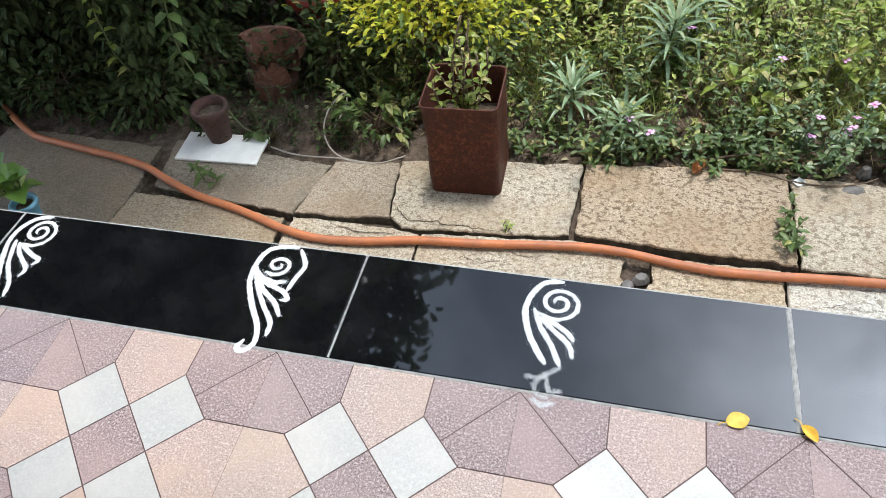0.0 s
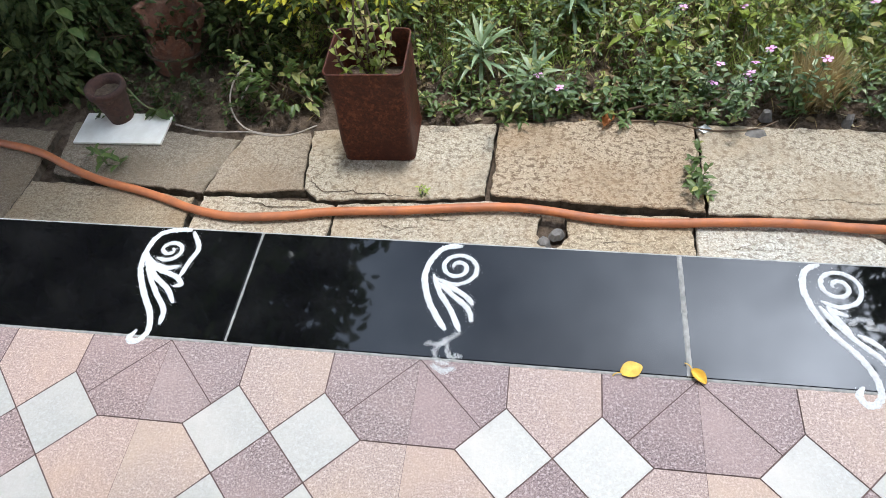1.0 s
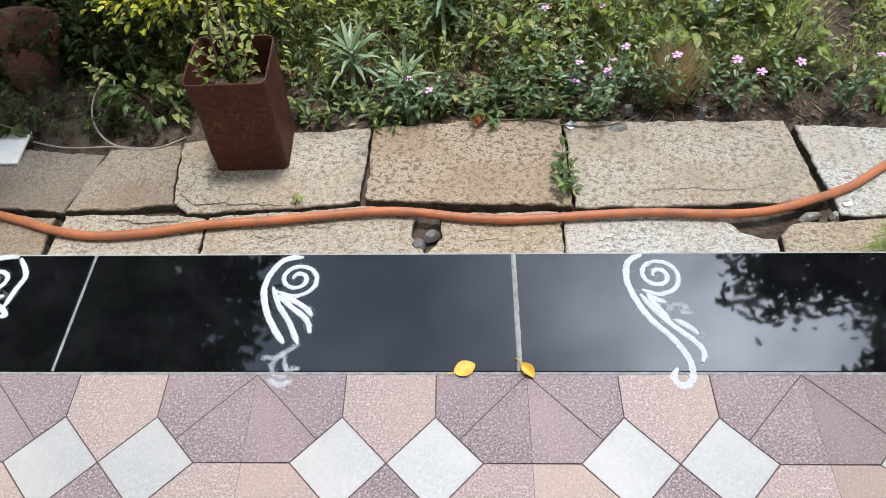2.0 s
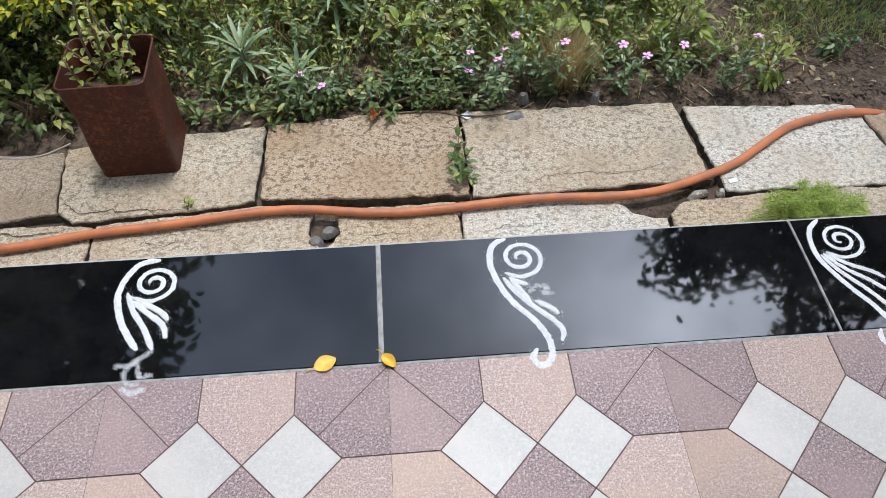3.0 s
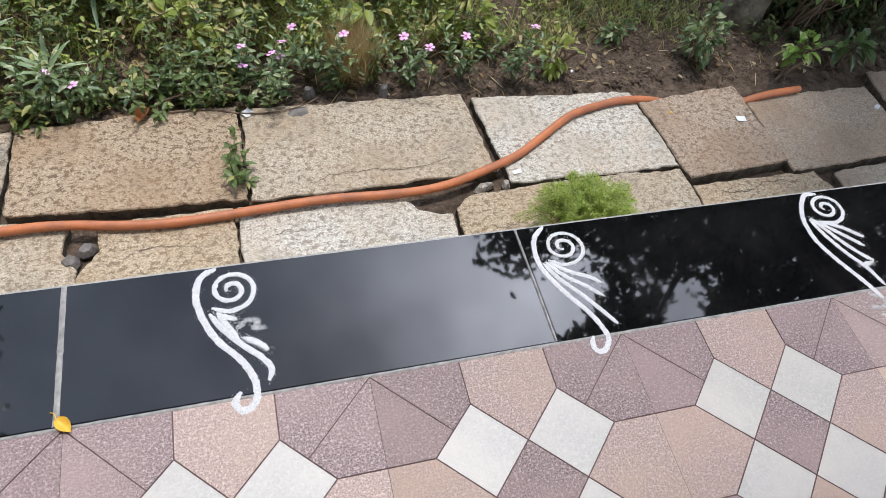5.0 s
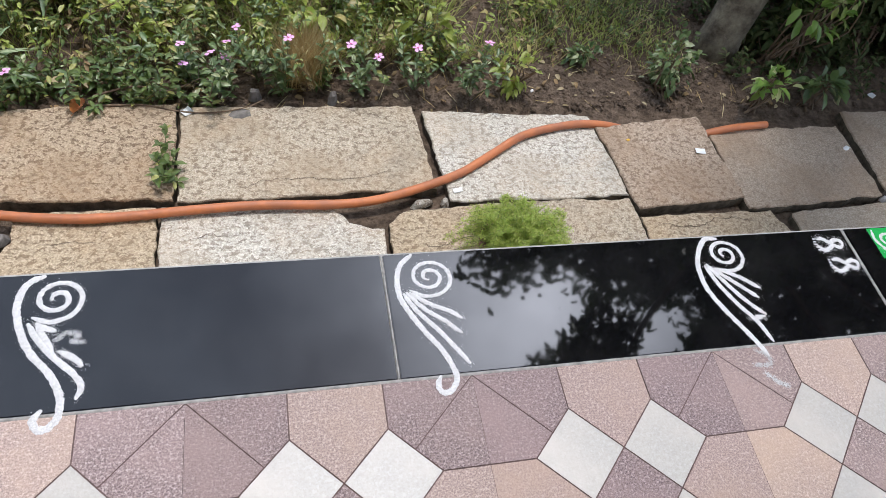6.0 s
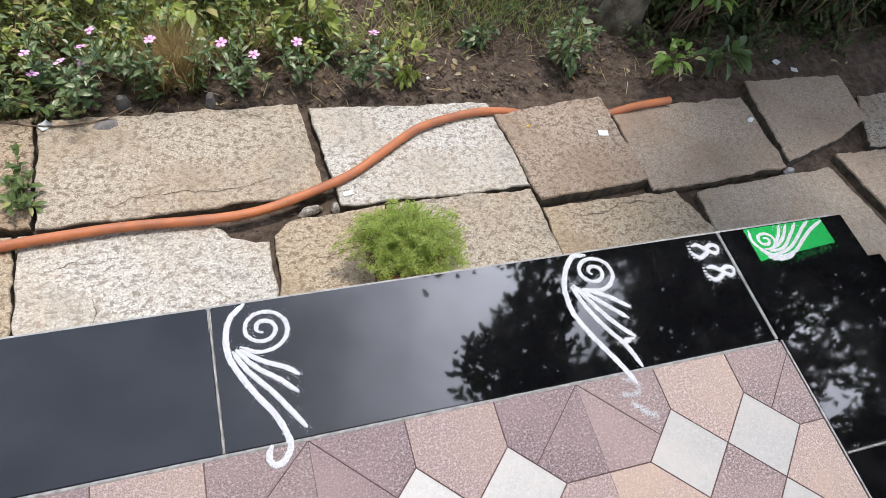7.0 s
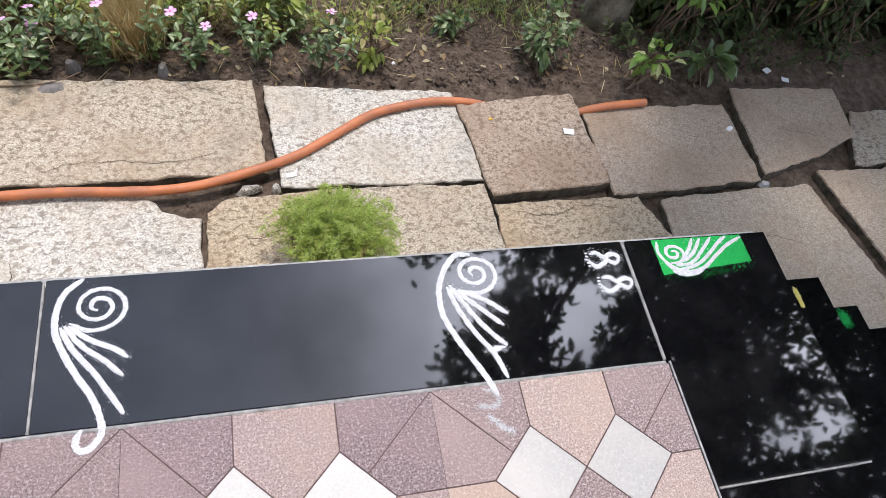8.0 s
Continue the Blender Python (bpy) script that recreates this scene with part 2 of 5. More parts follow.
# Darker than natural foliage: deep shade is put into this leaf colour.
LEAF_SHADED = leafy("leaf_shaded", (0.009, 0.026, 0.007), (0.021, 0.046, 0.011), (0.08, 0.13, 0.03), 0.05, 0.6, 0.12, 0.15)
LEAF_GOLD = leafy("leaf_golden", (0.74, 0.70, 0.045), (0.52, 0.60, 0.04), (0.82, 0.74, 0.07), 0.4, 0.42, 0.55)
LEAF_BLUE = leafy("leaf_greyish", (0.19, 0.29, 0.15), (0.30, 0.40, 0.23), (0.40, 0.47, 0.28), 0.15, 0.36)
LEAF_FERN = leafy("leaf_fern", (0.25, 0.38, 0.045), (0.40, 0.50, 0.08), (0.48, 0.50, 0.14), 0.2, 0.45, 0.4)
LEAF_TREE = leafy("leaf_tree", (0.03, 0.075, 0.018), (0.06, 0.12, 0.028), None, 0, 0.4)
GRASS = leafy("grass_blade", (0.22, 0.32, 0.05), (0.42, 0.47, 0.12), (0.50, 0.42, 0.20), 0.25, 0.45, 0.42)
STRAW = leafy("straw", (0.52, 0.38, 0.17), (0.38, 0.25, 0.10), (0.60, 0.50, 0.28), 0.3, 0.5, 0.35)
PETAL_PINK = plain("pink_petal", (0.66, 0.27, 0.52), (0.74, 0.42, 0.66), 60, 0.6)
PETAL_EYE = plain("flower_eye", (0.55, 0.03, 0.20), (0.45, 0.03, 0.15), 60, 0.6)
BLUE_PAINT = plain("blue_paint", (0.20, 0.42, 0.52), (0.16, 0.33, 0.42), 20, 0.5)


# ---- mesh helpers ----
rng = np.random.default_rng(7)


def mesh_of(name, verts, faces, material, smooth=False):
    me = bpy.data.meshes.new(name)
    me.from_pydata([tuple(v) for v in verts], [], [tuple(f) for f in faces])
    me.materials.append(material)
    if smooth:
        me.polygons.foreach_set("use_smooth", [True] * len(me.polygons))
    me.update()
    return me


def put(name, me, parent=None, label="", m=None):
    ob = new(name, me)
    if parent is not None:
        ob.parent = parent
    if m is not None:
        ob.matrix_basis = m
    if label:
        ob["label"] = label
    return ob


def part(name, bm, material, parent, label="", smooth=False):
    me = bpy.data.meshes.new(name)
    bm.to_mesh(me)
    bm.free()
    me.materials.append(material)
    if smooth:
        me.polygons.foreach_set("use_smooth", [True] * len(me.polygons))
    return put(name, me, parent, label)


def base(name, x, y, z, label, category, group="", rz=0.0, kind=""):
    """An Empty at the foot of a thing."""
    ob = new(name)
    ob.empty_display_size = 0.02
    ob.matrix_basis = pose(x, y, z, 0, 0, rz)
    return tagged(ob, label, category, group, kind)


def box(bm, x0, x1, y0, y1, z0, z1, bevel=0.0):
    made = bmesh.ops.create_cube(bm, size=1)["verts"]
    for v in made:
        v.co = Vector(((x0 + x1) / 2 + v.co.x * (x1 - x0), (y0 + y1) / 2 + v.co.y * (y1 - y0), (z0 + z1) / 2 + v.co.z * (z1 - z0)))
    if bevel:
        edges = list({e for v in made for e in v.link_edges})
        bmesh.ops.bevel(bm, geom=edges, offset=bevel, segments=2, affect="EDGES")


def smooth_line(points, step):
    """Catmull-Rom through the points, sampled about every step metres."""
    p = np.array(points, float)
    p = np.vstack([2 * p[0] - p[1], p, 2 * p[-1] - p[-2]])
    out = []
    for a, b, c, d in zip(p, p[1:], p[2:], p[3:]):
        k = max(1, int(np.linalg.norm(c - b) / step))
        for u in np.arange(k) / k:
            out.append(0.5 * (2 * b + (c - a) * u + (2 * a - 5 * b + 4 * c - d) * u**2 + (3 * b - a - 3 * c + d) * u**3))
    out.append(p[-2])
    return np.array(out)


def tube_data(line, radii, sides=8, caps=True):
    line, n = np.asarray(line, float), len(line)
    radii = np.broadcast_to(np.asarray(radii, float), (n,))
    tang = np.gradient(line, axis=0)
    tang /= np.linalg.norm(tang, axis=1)[:, None] + 1e-9
    side = np.cross(tang[0], (0.31, 0.17, 0.93) if abs(tang[0][2]) < 0.8 else (1, 0.1, 0))
    verts, faces = [], []
    for k in range(n):
        side = side - tang[k] * (side @ tang[k])
        side /= np.linalg.norm(side) + 1e-9
        up = np.cross(tang[k], side)
        for s in range(sides):
            a = 2 * math.pi * s / sides
            verts.append(line[k] + radii[k] * (math.cos(a) * side + math.sin(a) * up))
    for k in range(n - 1):
        for s in range(sides):
            t = (s + 1) % sides
            faces.append((k * sides + s, k * sides + t, (k + 1) * sides + t, (k + 1) * sides + s))
    if caps:
        faces += [tuple(range(sides))[::-1], tuple(range((n - 1) * sides, n * sides))]
    return verts, faces


def merged(pieces):
    verts, faces = [], []
    for v, f in pieces:
        k = len(verts)
        verts.extend(v)
        faces.extend([tuple(i + k for i in face) for face in f])
    return verts, faces


def unit(a):
    return a / (np.linalg.norm(a, axis=-1, keepdims=True) + 1e-9)


LEAF_FACES = np.array([(0, 2, 1), (0, 3, 2), (1, 2, 5), (1, 5, 4), (2, 3, 6), (2, 6, 5), (4, 5, 7), (5, 6, 7)])


def leaves_data(pos, way, length, width, fold=0.25, droop=0.25, wide_at=0.45):
    """Leaves as folded, drooping blades: pos and way are rows of 3, length and width one a leaf."""
    pos, way = np.asarray(pos, float), unit(np.asarray(way, float))
    n = len(pos)
    length, width = np.broadcast_to(length, (n,))[:, None], np.broadcast_to(width, (n,))[:, None]
    side = unit(np.cross(way, np.array([0, 0, 1.0]) + rng.normal(0, 0.25, (n, 3))))
    up = np.cross(side, way)
    down = np.array([0, 0, -1.0])

    def at(u, s, lift):
        return pos + way * length * u + side * width * s + up * width * lift + down * length * droop * u * u
    rows = [at(0, 0, 0), at(wide_at * 0.6, -0.42, fold), at(wide_at * 0.6, 0, 0), at(wide_at * 0.6, 0.42, fold),
            at(wide_at * 1.5, -0.42, fold), at(wide_at * 1.5, 0, 0), at(wide_at * 1.5, 0.42, fold), at(1, 0, 0)]
    verts = np.stack(rows, 1).reshape(-1, 3)
    faces = (LEAF_FACES[None] + 8 * np.arange(n)[:, None, None]).reshape(-1, 3)
    return verts, faces


def big_mesh(name, verts, faces, material, smooth=True):
    """Triangles in bulk."""
    verts, faces = np.asarray(verts, np.float32), np.asarray(faces, np.int32)
    me = bpy.data.meshes.new(name)
    me.vertices.add(len(verts))
    me.vertices.foreach_set("co", verts.ravel())
    me.loops.add(faces.size)
    me.loops.foreach_set("vertex_index", faces.ravel())
    me.polygons.add(len(faces))
    me.polygons.foreach_set("loop_start", np.arange(0, faces.size, 3, dtype=np.int32))
    me.polygons.foreach_set("use_smooth", np.full(len(faces), smooth))
    me.update(calc_edges=True)
    me.validate()
    me.materials.append(material)
    return me


def ground_z(x, y):
    """Height of the soil."""
    h = -0.738 + 0.012 * noise.noise((x * 3.1, y * 3.1, 0)) + 0.006 * noise.noise((x * 11, y * 11, 3))
    if y < 1.32:
        h -= 0.016
    if y > 1.45:
        h += min(0.06, 0.035 * (y - 1.45))
    return h


# ---- ground ----
def build_ground():
    xs = np.concatenate([[-300, -120, -50, -20, -10, -7], np.arange(-5, 5.001, 0.05), [7, 10, 20, 50, 120, 300]])
    ys = np.concatenate([[-300, -120, -50, -20, -8, -3, 0], np.arange(0.15, 4.001, 0.05), [4.5, 6, 9, 14, 25, 60, 140, 400]])
    verts = [(x, y, ground_z(x, y)) for y in ys for x in xs]
    w = len(xs)
    faces = [(j * w + i, j * w + i + 1, (j + 1) * w + i + 1, (j + 1) * w + i) for j in range(len(ys) - 1) for i in range(w - 1)]
    tagged(put("ground", mesh_of("ground", verts, faces, SOIL, True)), "dark brown damp garden soil", "ground", kind="structure")


build_ground()

# ---- porch: base, granite border, steps ----
W, NOSE, TH = 0.225, 0.018, 0.022
LAND_X0, LAND_X1 = 1.632, 1.920
RISE, RUN = 0.1785, 0.25


def build_porch():
    bm = bmesh.new()
    box(bm, -3.2, LAND_X1 - 0.02, -2.6, W - NOSE - 0.01, -0.80, -0.024)
    ob = part("porch_wall", bm, PLASTER, None)
    tagged(ob, "cream plastered raised porch base under the floor", "wall", kind="structure")
    bm = bmesh.new()
    box(bm, -3.2, 3.4, -2.8, -2.6, -0.80, 2.9)
    tagged(part("wall_south", bm, PLASTER, None), "plain cream plastered house wall behind the porch", "wall", kind="structure")
    # Ceiling added out of view, to keep sky light off the porch.
    bm = bmesh.new()
    box(bm, -3.4, 1.75, -2.8, 0.02, 2.6, 2.75)
    tagged(part("ceiling", bm, PLASTER, None), "plain cream plastered porch ceiling, added unseen to block sky light", "ceiling", kind="structure")
    border = base("granite_border", 0, 0, 0, "polished black granite slabs edging the tiled porch", "border", kind="structure")
    joints = [-3.2, -2.21, -1.474, -0.716, 0.005, 0.7235, 1.628]
    for a, b in zip(joints, joints[1:]):
        bm = bmesh.new()
        box(bm, a + 0.0025, b - 0.0025, 0.002, W, -TH, 0, 0.0015)
        part("granite_slab", bm, GRANITE, border)
    for k, x in enumerate(joints[1:]):
        wide = 0.0105 if x == 0.005 else 0.0055 if x > 1 else 0.0035
        line = [(x, y, 0.0003) for y in np.linspace(0.003, W - 0.002, 40)]
        verts, faces = [], []
        for i, (px, py, pz) in enumerate(line):
            e = wide / 2 * (1 + 0.35 * noise.noise((px * 9, py * 90, k)))
            verts += [(px - e, py, -0.002), (px - e * 0.7, py, 0.0006), (px + e * 0.7, py, 0.0006), (px + e, py, -0.002)]
            if i:
                o = 4 * (i - 1)
                faces += [(o + j, o + j + 1, o + j + 5, o + j + 4) for j in range(3)]
        put("joint_filler", mesh_of("joint_filler", verts, faces, WHITE_CEMENT, True), border, "pale cement joint between granite slabs")
    verts, faces = [], []
    for i, x in enumerate(np.linspace(-3.2, 1.628, 900)):
        e = 0.0009 * (1 + 0.6 * noise.noise((x * 60, 0, 2)))
        verts += [(x, -0.002 - e, -0.001), (x, -0.001, 0.0007), (x, 0.001 + e, -0.001)]
        if i:
            o = 3 * (i - 1)
            faces += [(o, o + 1, o + 4, o + 3), (o + 1, o + 2, o + 5, o + 4)]
    put("edge_filler", mesh_of("edge_filler", verts, faces, WHITE_CEMENT, True), border, "thin pale cement line along the tiles")
    verts, faces = tube_data([(x, W + 0.002 + 0.0008 * noise.noise((x * 40, 1, 1)), -0.006) for x in np.linspace(-3.2, 1.9, 500)], 0.0032, 6)
    put("edge_cement", mesh_of("edge_cement", verts, faces, CEMENT, True), border, "dusty cement lip under the granite edge")

    steps = base("steps", LAND_X0, 0, 0, "black granite steps going down from the porch corner", "steps", kind="structure")
    for k in range(4):
        x0 = LAND_X0 if k == 0 else LAND_X1 + RUN * (k - 1) - 0.02
        x1 = LAND_X1 + RUN * k
        z = -RISE * k
        cuts = [-2.6, -1.1, -0.198, W if k == 0 else 0.208]
        for a, b in zip(cuts, cuts[1:]):
            bm = bmesh.new()
            box(bm, x0 - LAND_X0 + 0.002, x1 - LAND_X0, a + 0.0025, b - 0.0025 * (b < 0.1), z - TH, z, 0.0015)
            part("tread", bm, GRANITE, steps)
        bm = bmesh.new()
        box(bm, max(x0, LAND_X1 - 0.05) - LAND_X0 + 0.001, x1 - LAND_X0 - 0.018, -2.6, 0.19, -0.80, z - TH)
        part("step_base", bm, PLASTER, steps)
        bm = bmesh.new()
        box(bm, x1 - LAND_X0 - 0.0175, x1 - LAND_X0 - 0.002, -2.6, 0.192, z - RISE + 0.001, z - TH - 0.001)
        part("riser", bm, GRANITE, steps)
    bm = bmesh.new()
    box(bm, 0.0012, 0.0046, -2.6, 0.0, -0.003, 0.0006)
    box(bm, 0.008, LAND_X1 - LAND_X0 - 0.01, -0.1994, -0.1966, -0.003, 0.0006)
    part("joint_filler", bm, WHITE_CEMENT, steps, "pale cement joint")


build_porch()

# ---- tiled floor ----
TS = 0.4095
UNIT = TS / 6
SHAPES = []
for sx, sy in ((1, 1), (-1, 1), (-1, -1), (1, -1)):
    SHAPES.append(("diamond_inlay", TILE_WHITE, [(sx + 1, sy), (sx, sy + 1), (sx - 1, sy), (sx, sy - 1)]))
SHAPES.append(("centre_inlay", TILE_MAUVE, [(1, 0), (0, 1), (-1, 0), (0, -1)]))
for q in range(4):
    c, s = (1, 0, -1, 0)[q], (0, 1, 0, -1)[q]
    turn = lambda pts, c=c, s=s: [(c * x - s * y, s * x + c * y) for x, y in pts]
    SHAPES.append(("pentagon_inlay", TILE_PINK, turn([(3, -1), (3, 1), (2, 1), (1, 0), (2, -1)])))
    SHAPES.append(("corner_inlay", TILE_MAUVE, turn([(1, 3), (1, 2), (1.5, 1.5), (3, 3)])))
    SHAPES.append(("corner_inlay", TILE_MAUVE, turn([(3, 3), (1.5, 1.5), (2, 1), (3, 1)])))


def inlay_mesh(name, material, pts, x_max):
    """One flat piece with bevelled edges and a joint round it, but for edges on the tile's rim; x_max cuts it where the floor ends."""
    if sum(p[0] * q[1] - q[0] * p[1] for p, q in zip(pts, pts[1:] + pts[:1])) < 0:
        pts = pts[::-1]
    lines = []
    for (ax, ay), (bx, by) in zip(pts, pts[1:] + pts[:1]):
        rim = (abs(ax) == 3 and ax == bx) or (abs(ay) == 3 and ay == by)
        nx, ny = -(by - ay), bx - ax
        n = math.hypot(nx, ny)
        nx, ny = nx / n, ny / n
        gap = 0.0003 if rim else 0.0008 if (3, 3) in ((abs(ax), abs(ay)), (abs(bx), abs(by))) else 0.0010
        lines.append((nx, ny, nx * ax * UNIT + ny * ay * UNIT + gap))
    ring = []
    for (a, b, c), (d, e, f) in zip(lines[-1:] + lines[:-1], lines):
        det = a * e - b * d
        ring.append(((c * e - b * f) / det, (a * f - c * d) / det))
    bm = bmesh.new()
    bm.faces.new([bm.verts.new((x, y, 0)) for x, y in ring])
    bmesh.ops.bisect_plane(bm, geom=bm.verts[:] + bm.edges[:] + bm.faces[:], plane_co=(x_max, 0, 0), plane_no=(1, 0, 0), clear_outer=True)
    if not bm.faces:
        bm.free()
        return None
    bmesh.ops.inset_region(bm, faces=bm.faces[:], thickness=0.0005, depth=0)
    inner = max(bm.faces, key=lambda f: f.calc_area())
    for v in bm.verts:
        v.co.z = -0.0016
    for v in inner.verts:
        v.co.z = 0.0
    me = bpy.data.meshes.new(name)
    bm.to_mesh(me)
    bm.free()
    me.materials.append(material)
    return me


# how light each tile of the batch came out
TILE_TONES = [(1.06, 1.05, 1.06), (0.86, 0.84, 0.84), (0.84, 0.81, 0.83), (1.0, 0.98, 0.96), (0.95, 0.95, 0.96), (1.02, 1.02, 1.0), (0.94, 0.93, 0.96), (1.05, 1.0, 0.98), (1.0, 1.0, 1.0), (0.98, 0.96, 0.98)]


def build_floor():
    floor = base("floor", 0, 0, 0, "porch floor of patterned pink, mauve and cream tiles", "floor", kind="structure")
    full = [(n, inlay_mesh(n, m, p, 9)) for n, m, p in SHAPES]
    bm = bmesh.new()
    box(bm, -TS / 2 + 0.0003, TS / 2 - 0.0003, -TS / 2 + 0.0003, TS / 2 - 0.0003, -0.012, -0.0016)
    body = bpy.data.meshes.new("floor_tile")
    bm.to_mesh(body)
    bm.free()
    body.materials.append(TILE_JOINT)
    x_end = LAND_X0 - 0.001
    for row in range(3):
        for col in range(-8, 4):
            cx, cy = 0.219 + TS * col, -0.003 - TS / 2 - TS * row
            cut = x_end - cx
            if cut > TS / 2:
                tile, pieces = put("floor_tile", body, floor, m=pose(cx, cy, 0)), full
            else:
                bm = bmesh.new()
                box(bm, -TS / 2 + 0.0003, cut, -TS / 2 + 0.0003, TS / 2 - 0.0003, -0.012, -0.0016)
                tile = part("floor_tile", bm, TILE_JOINT, floor)
                tile.matrix_basis = pose(cx, cy, 0)
                pieces = [(n, inlay_mesh(n, m, p, cut)) for n, m, p in SHAPES]
            tone = TILE_TONES[(col + 5 * row) % len(TILE_TONES)]
            for n, me in pieces:
                if me:
                    put(n, me, tile).color = (*([1, 1, 1] if n == "diamond_inlay" else tone), 1)
    bm = bmesh.new()
    box(bm, -3.2, x_end, -2.6, -0.003 - 3 * TS, -0.02, -0.0005)
    part("floor_rest", bm, TILE_PINK, floor)


build_floor()


# ---- rough stone paving ----
def slab(paving, corners, z_top, thick, tint, seed, tilt=(0.0, 0.0)):
    """One rough stone with an uneven outline, worn edges and a pecked top; a fourth number in the tint tells how much of the pecking is left."""
    pts = [Vector((*c, 0)) for c in corners]
    ring = []
    for k, a in enumerate(pts):
        b = pts[(k + 1) % len(pts)]
        n = max(2, int((b - a).length / 0.016))
        for i in range(n):
            p = a.lerp(b, i / n)
            if i:
                side = Vector((-(b - a).y, (b - a).x, 0)).normalized()
                p = p + side * (0.008 * noise.noise((p.x * 9, p.y * 9, seed)) + 0.008 * noise.noise((p.x * 34, p.y * 34, seed)))
            ring.append(p)
    mid = sum(ring, Vector()) / len(ring)
    ring = [p + (p - mid).normalized() * 0.008 for p in ring]
    area = sum(p.x * q.y - q.x * p.y for p, q in zip(ring, ring[1:] + ring[:1]))
    if area < 0:
        ring.reverse()
    bm = bmesh.new()
    loops = []
    for inset, dz in ((0.0, -thick), (0.0, -0.007), (0.0012, -0.0025), (0.004, 0.0), (0.03, 0.0005), (0.075, 0.001)):
        row = []
        for p in ring:
            d = mid - p
            q = p + d.normalized() * min(inset, d.length * 0.5)
            h = dz + (0.0 if dz < -0.02 else 0.0028 * noise.noise((q.x * 16, q.y * 16, seed)) + 0.0012 * noise.noise((q.x * 50, q.y * 50, seed)))
            h += tilt[0] * (q.x - mid.x) + tilt[1] * (q.y - mid.y)
            row.append(bm.verts.new((q.x - mid.x, q.y - mid.y, h)))
        loops.append(row)
    n = len(ring)
    for a, b in zip(loops, loops[1:]):
        for k in range(n):
            bm.faces.new((a[k], a[(k + 1) % n], b[(k + 1) % n], b[k]))
    # Sides get a dark earthy colour that also stands for shade in the gaps.
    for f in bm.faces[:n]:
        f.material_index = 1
    bm.faces.new(loops[-1])
    bmesh.ops.recalc_face_normals(bm, faces=bm.faces[:])
    ob = part("paving_slab", bm, STONE, paving)
    ob.data.materials.append(SHADED_SIDE)
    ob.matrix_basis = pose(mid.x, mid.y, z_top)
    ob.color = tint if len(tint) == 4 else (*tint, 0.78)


CREAM, GREY, OCHRE, PALE, BROWN = (1.13, 1.06, 0.95), (0.90, 0.85, 0.79), (1.15, 1.02, 0.84), (1.40, 1.44, 1.47), (0.98, 0.84, 0.74)


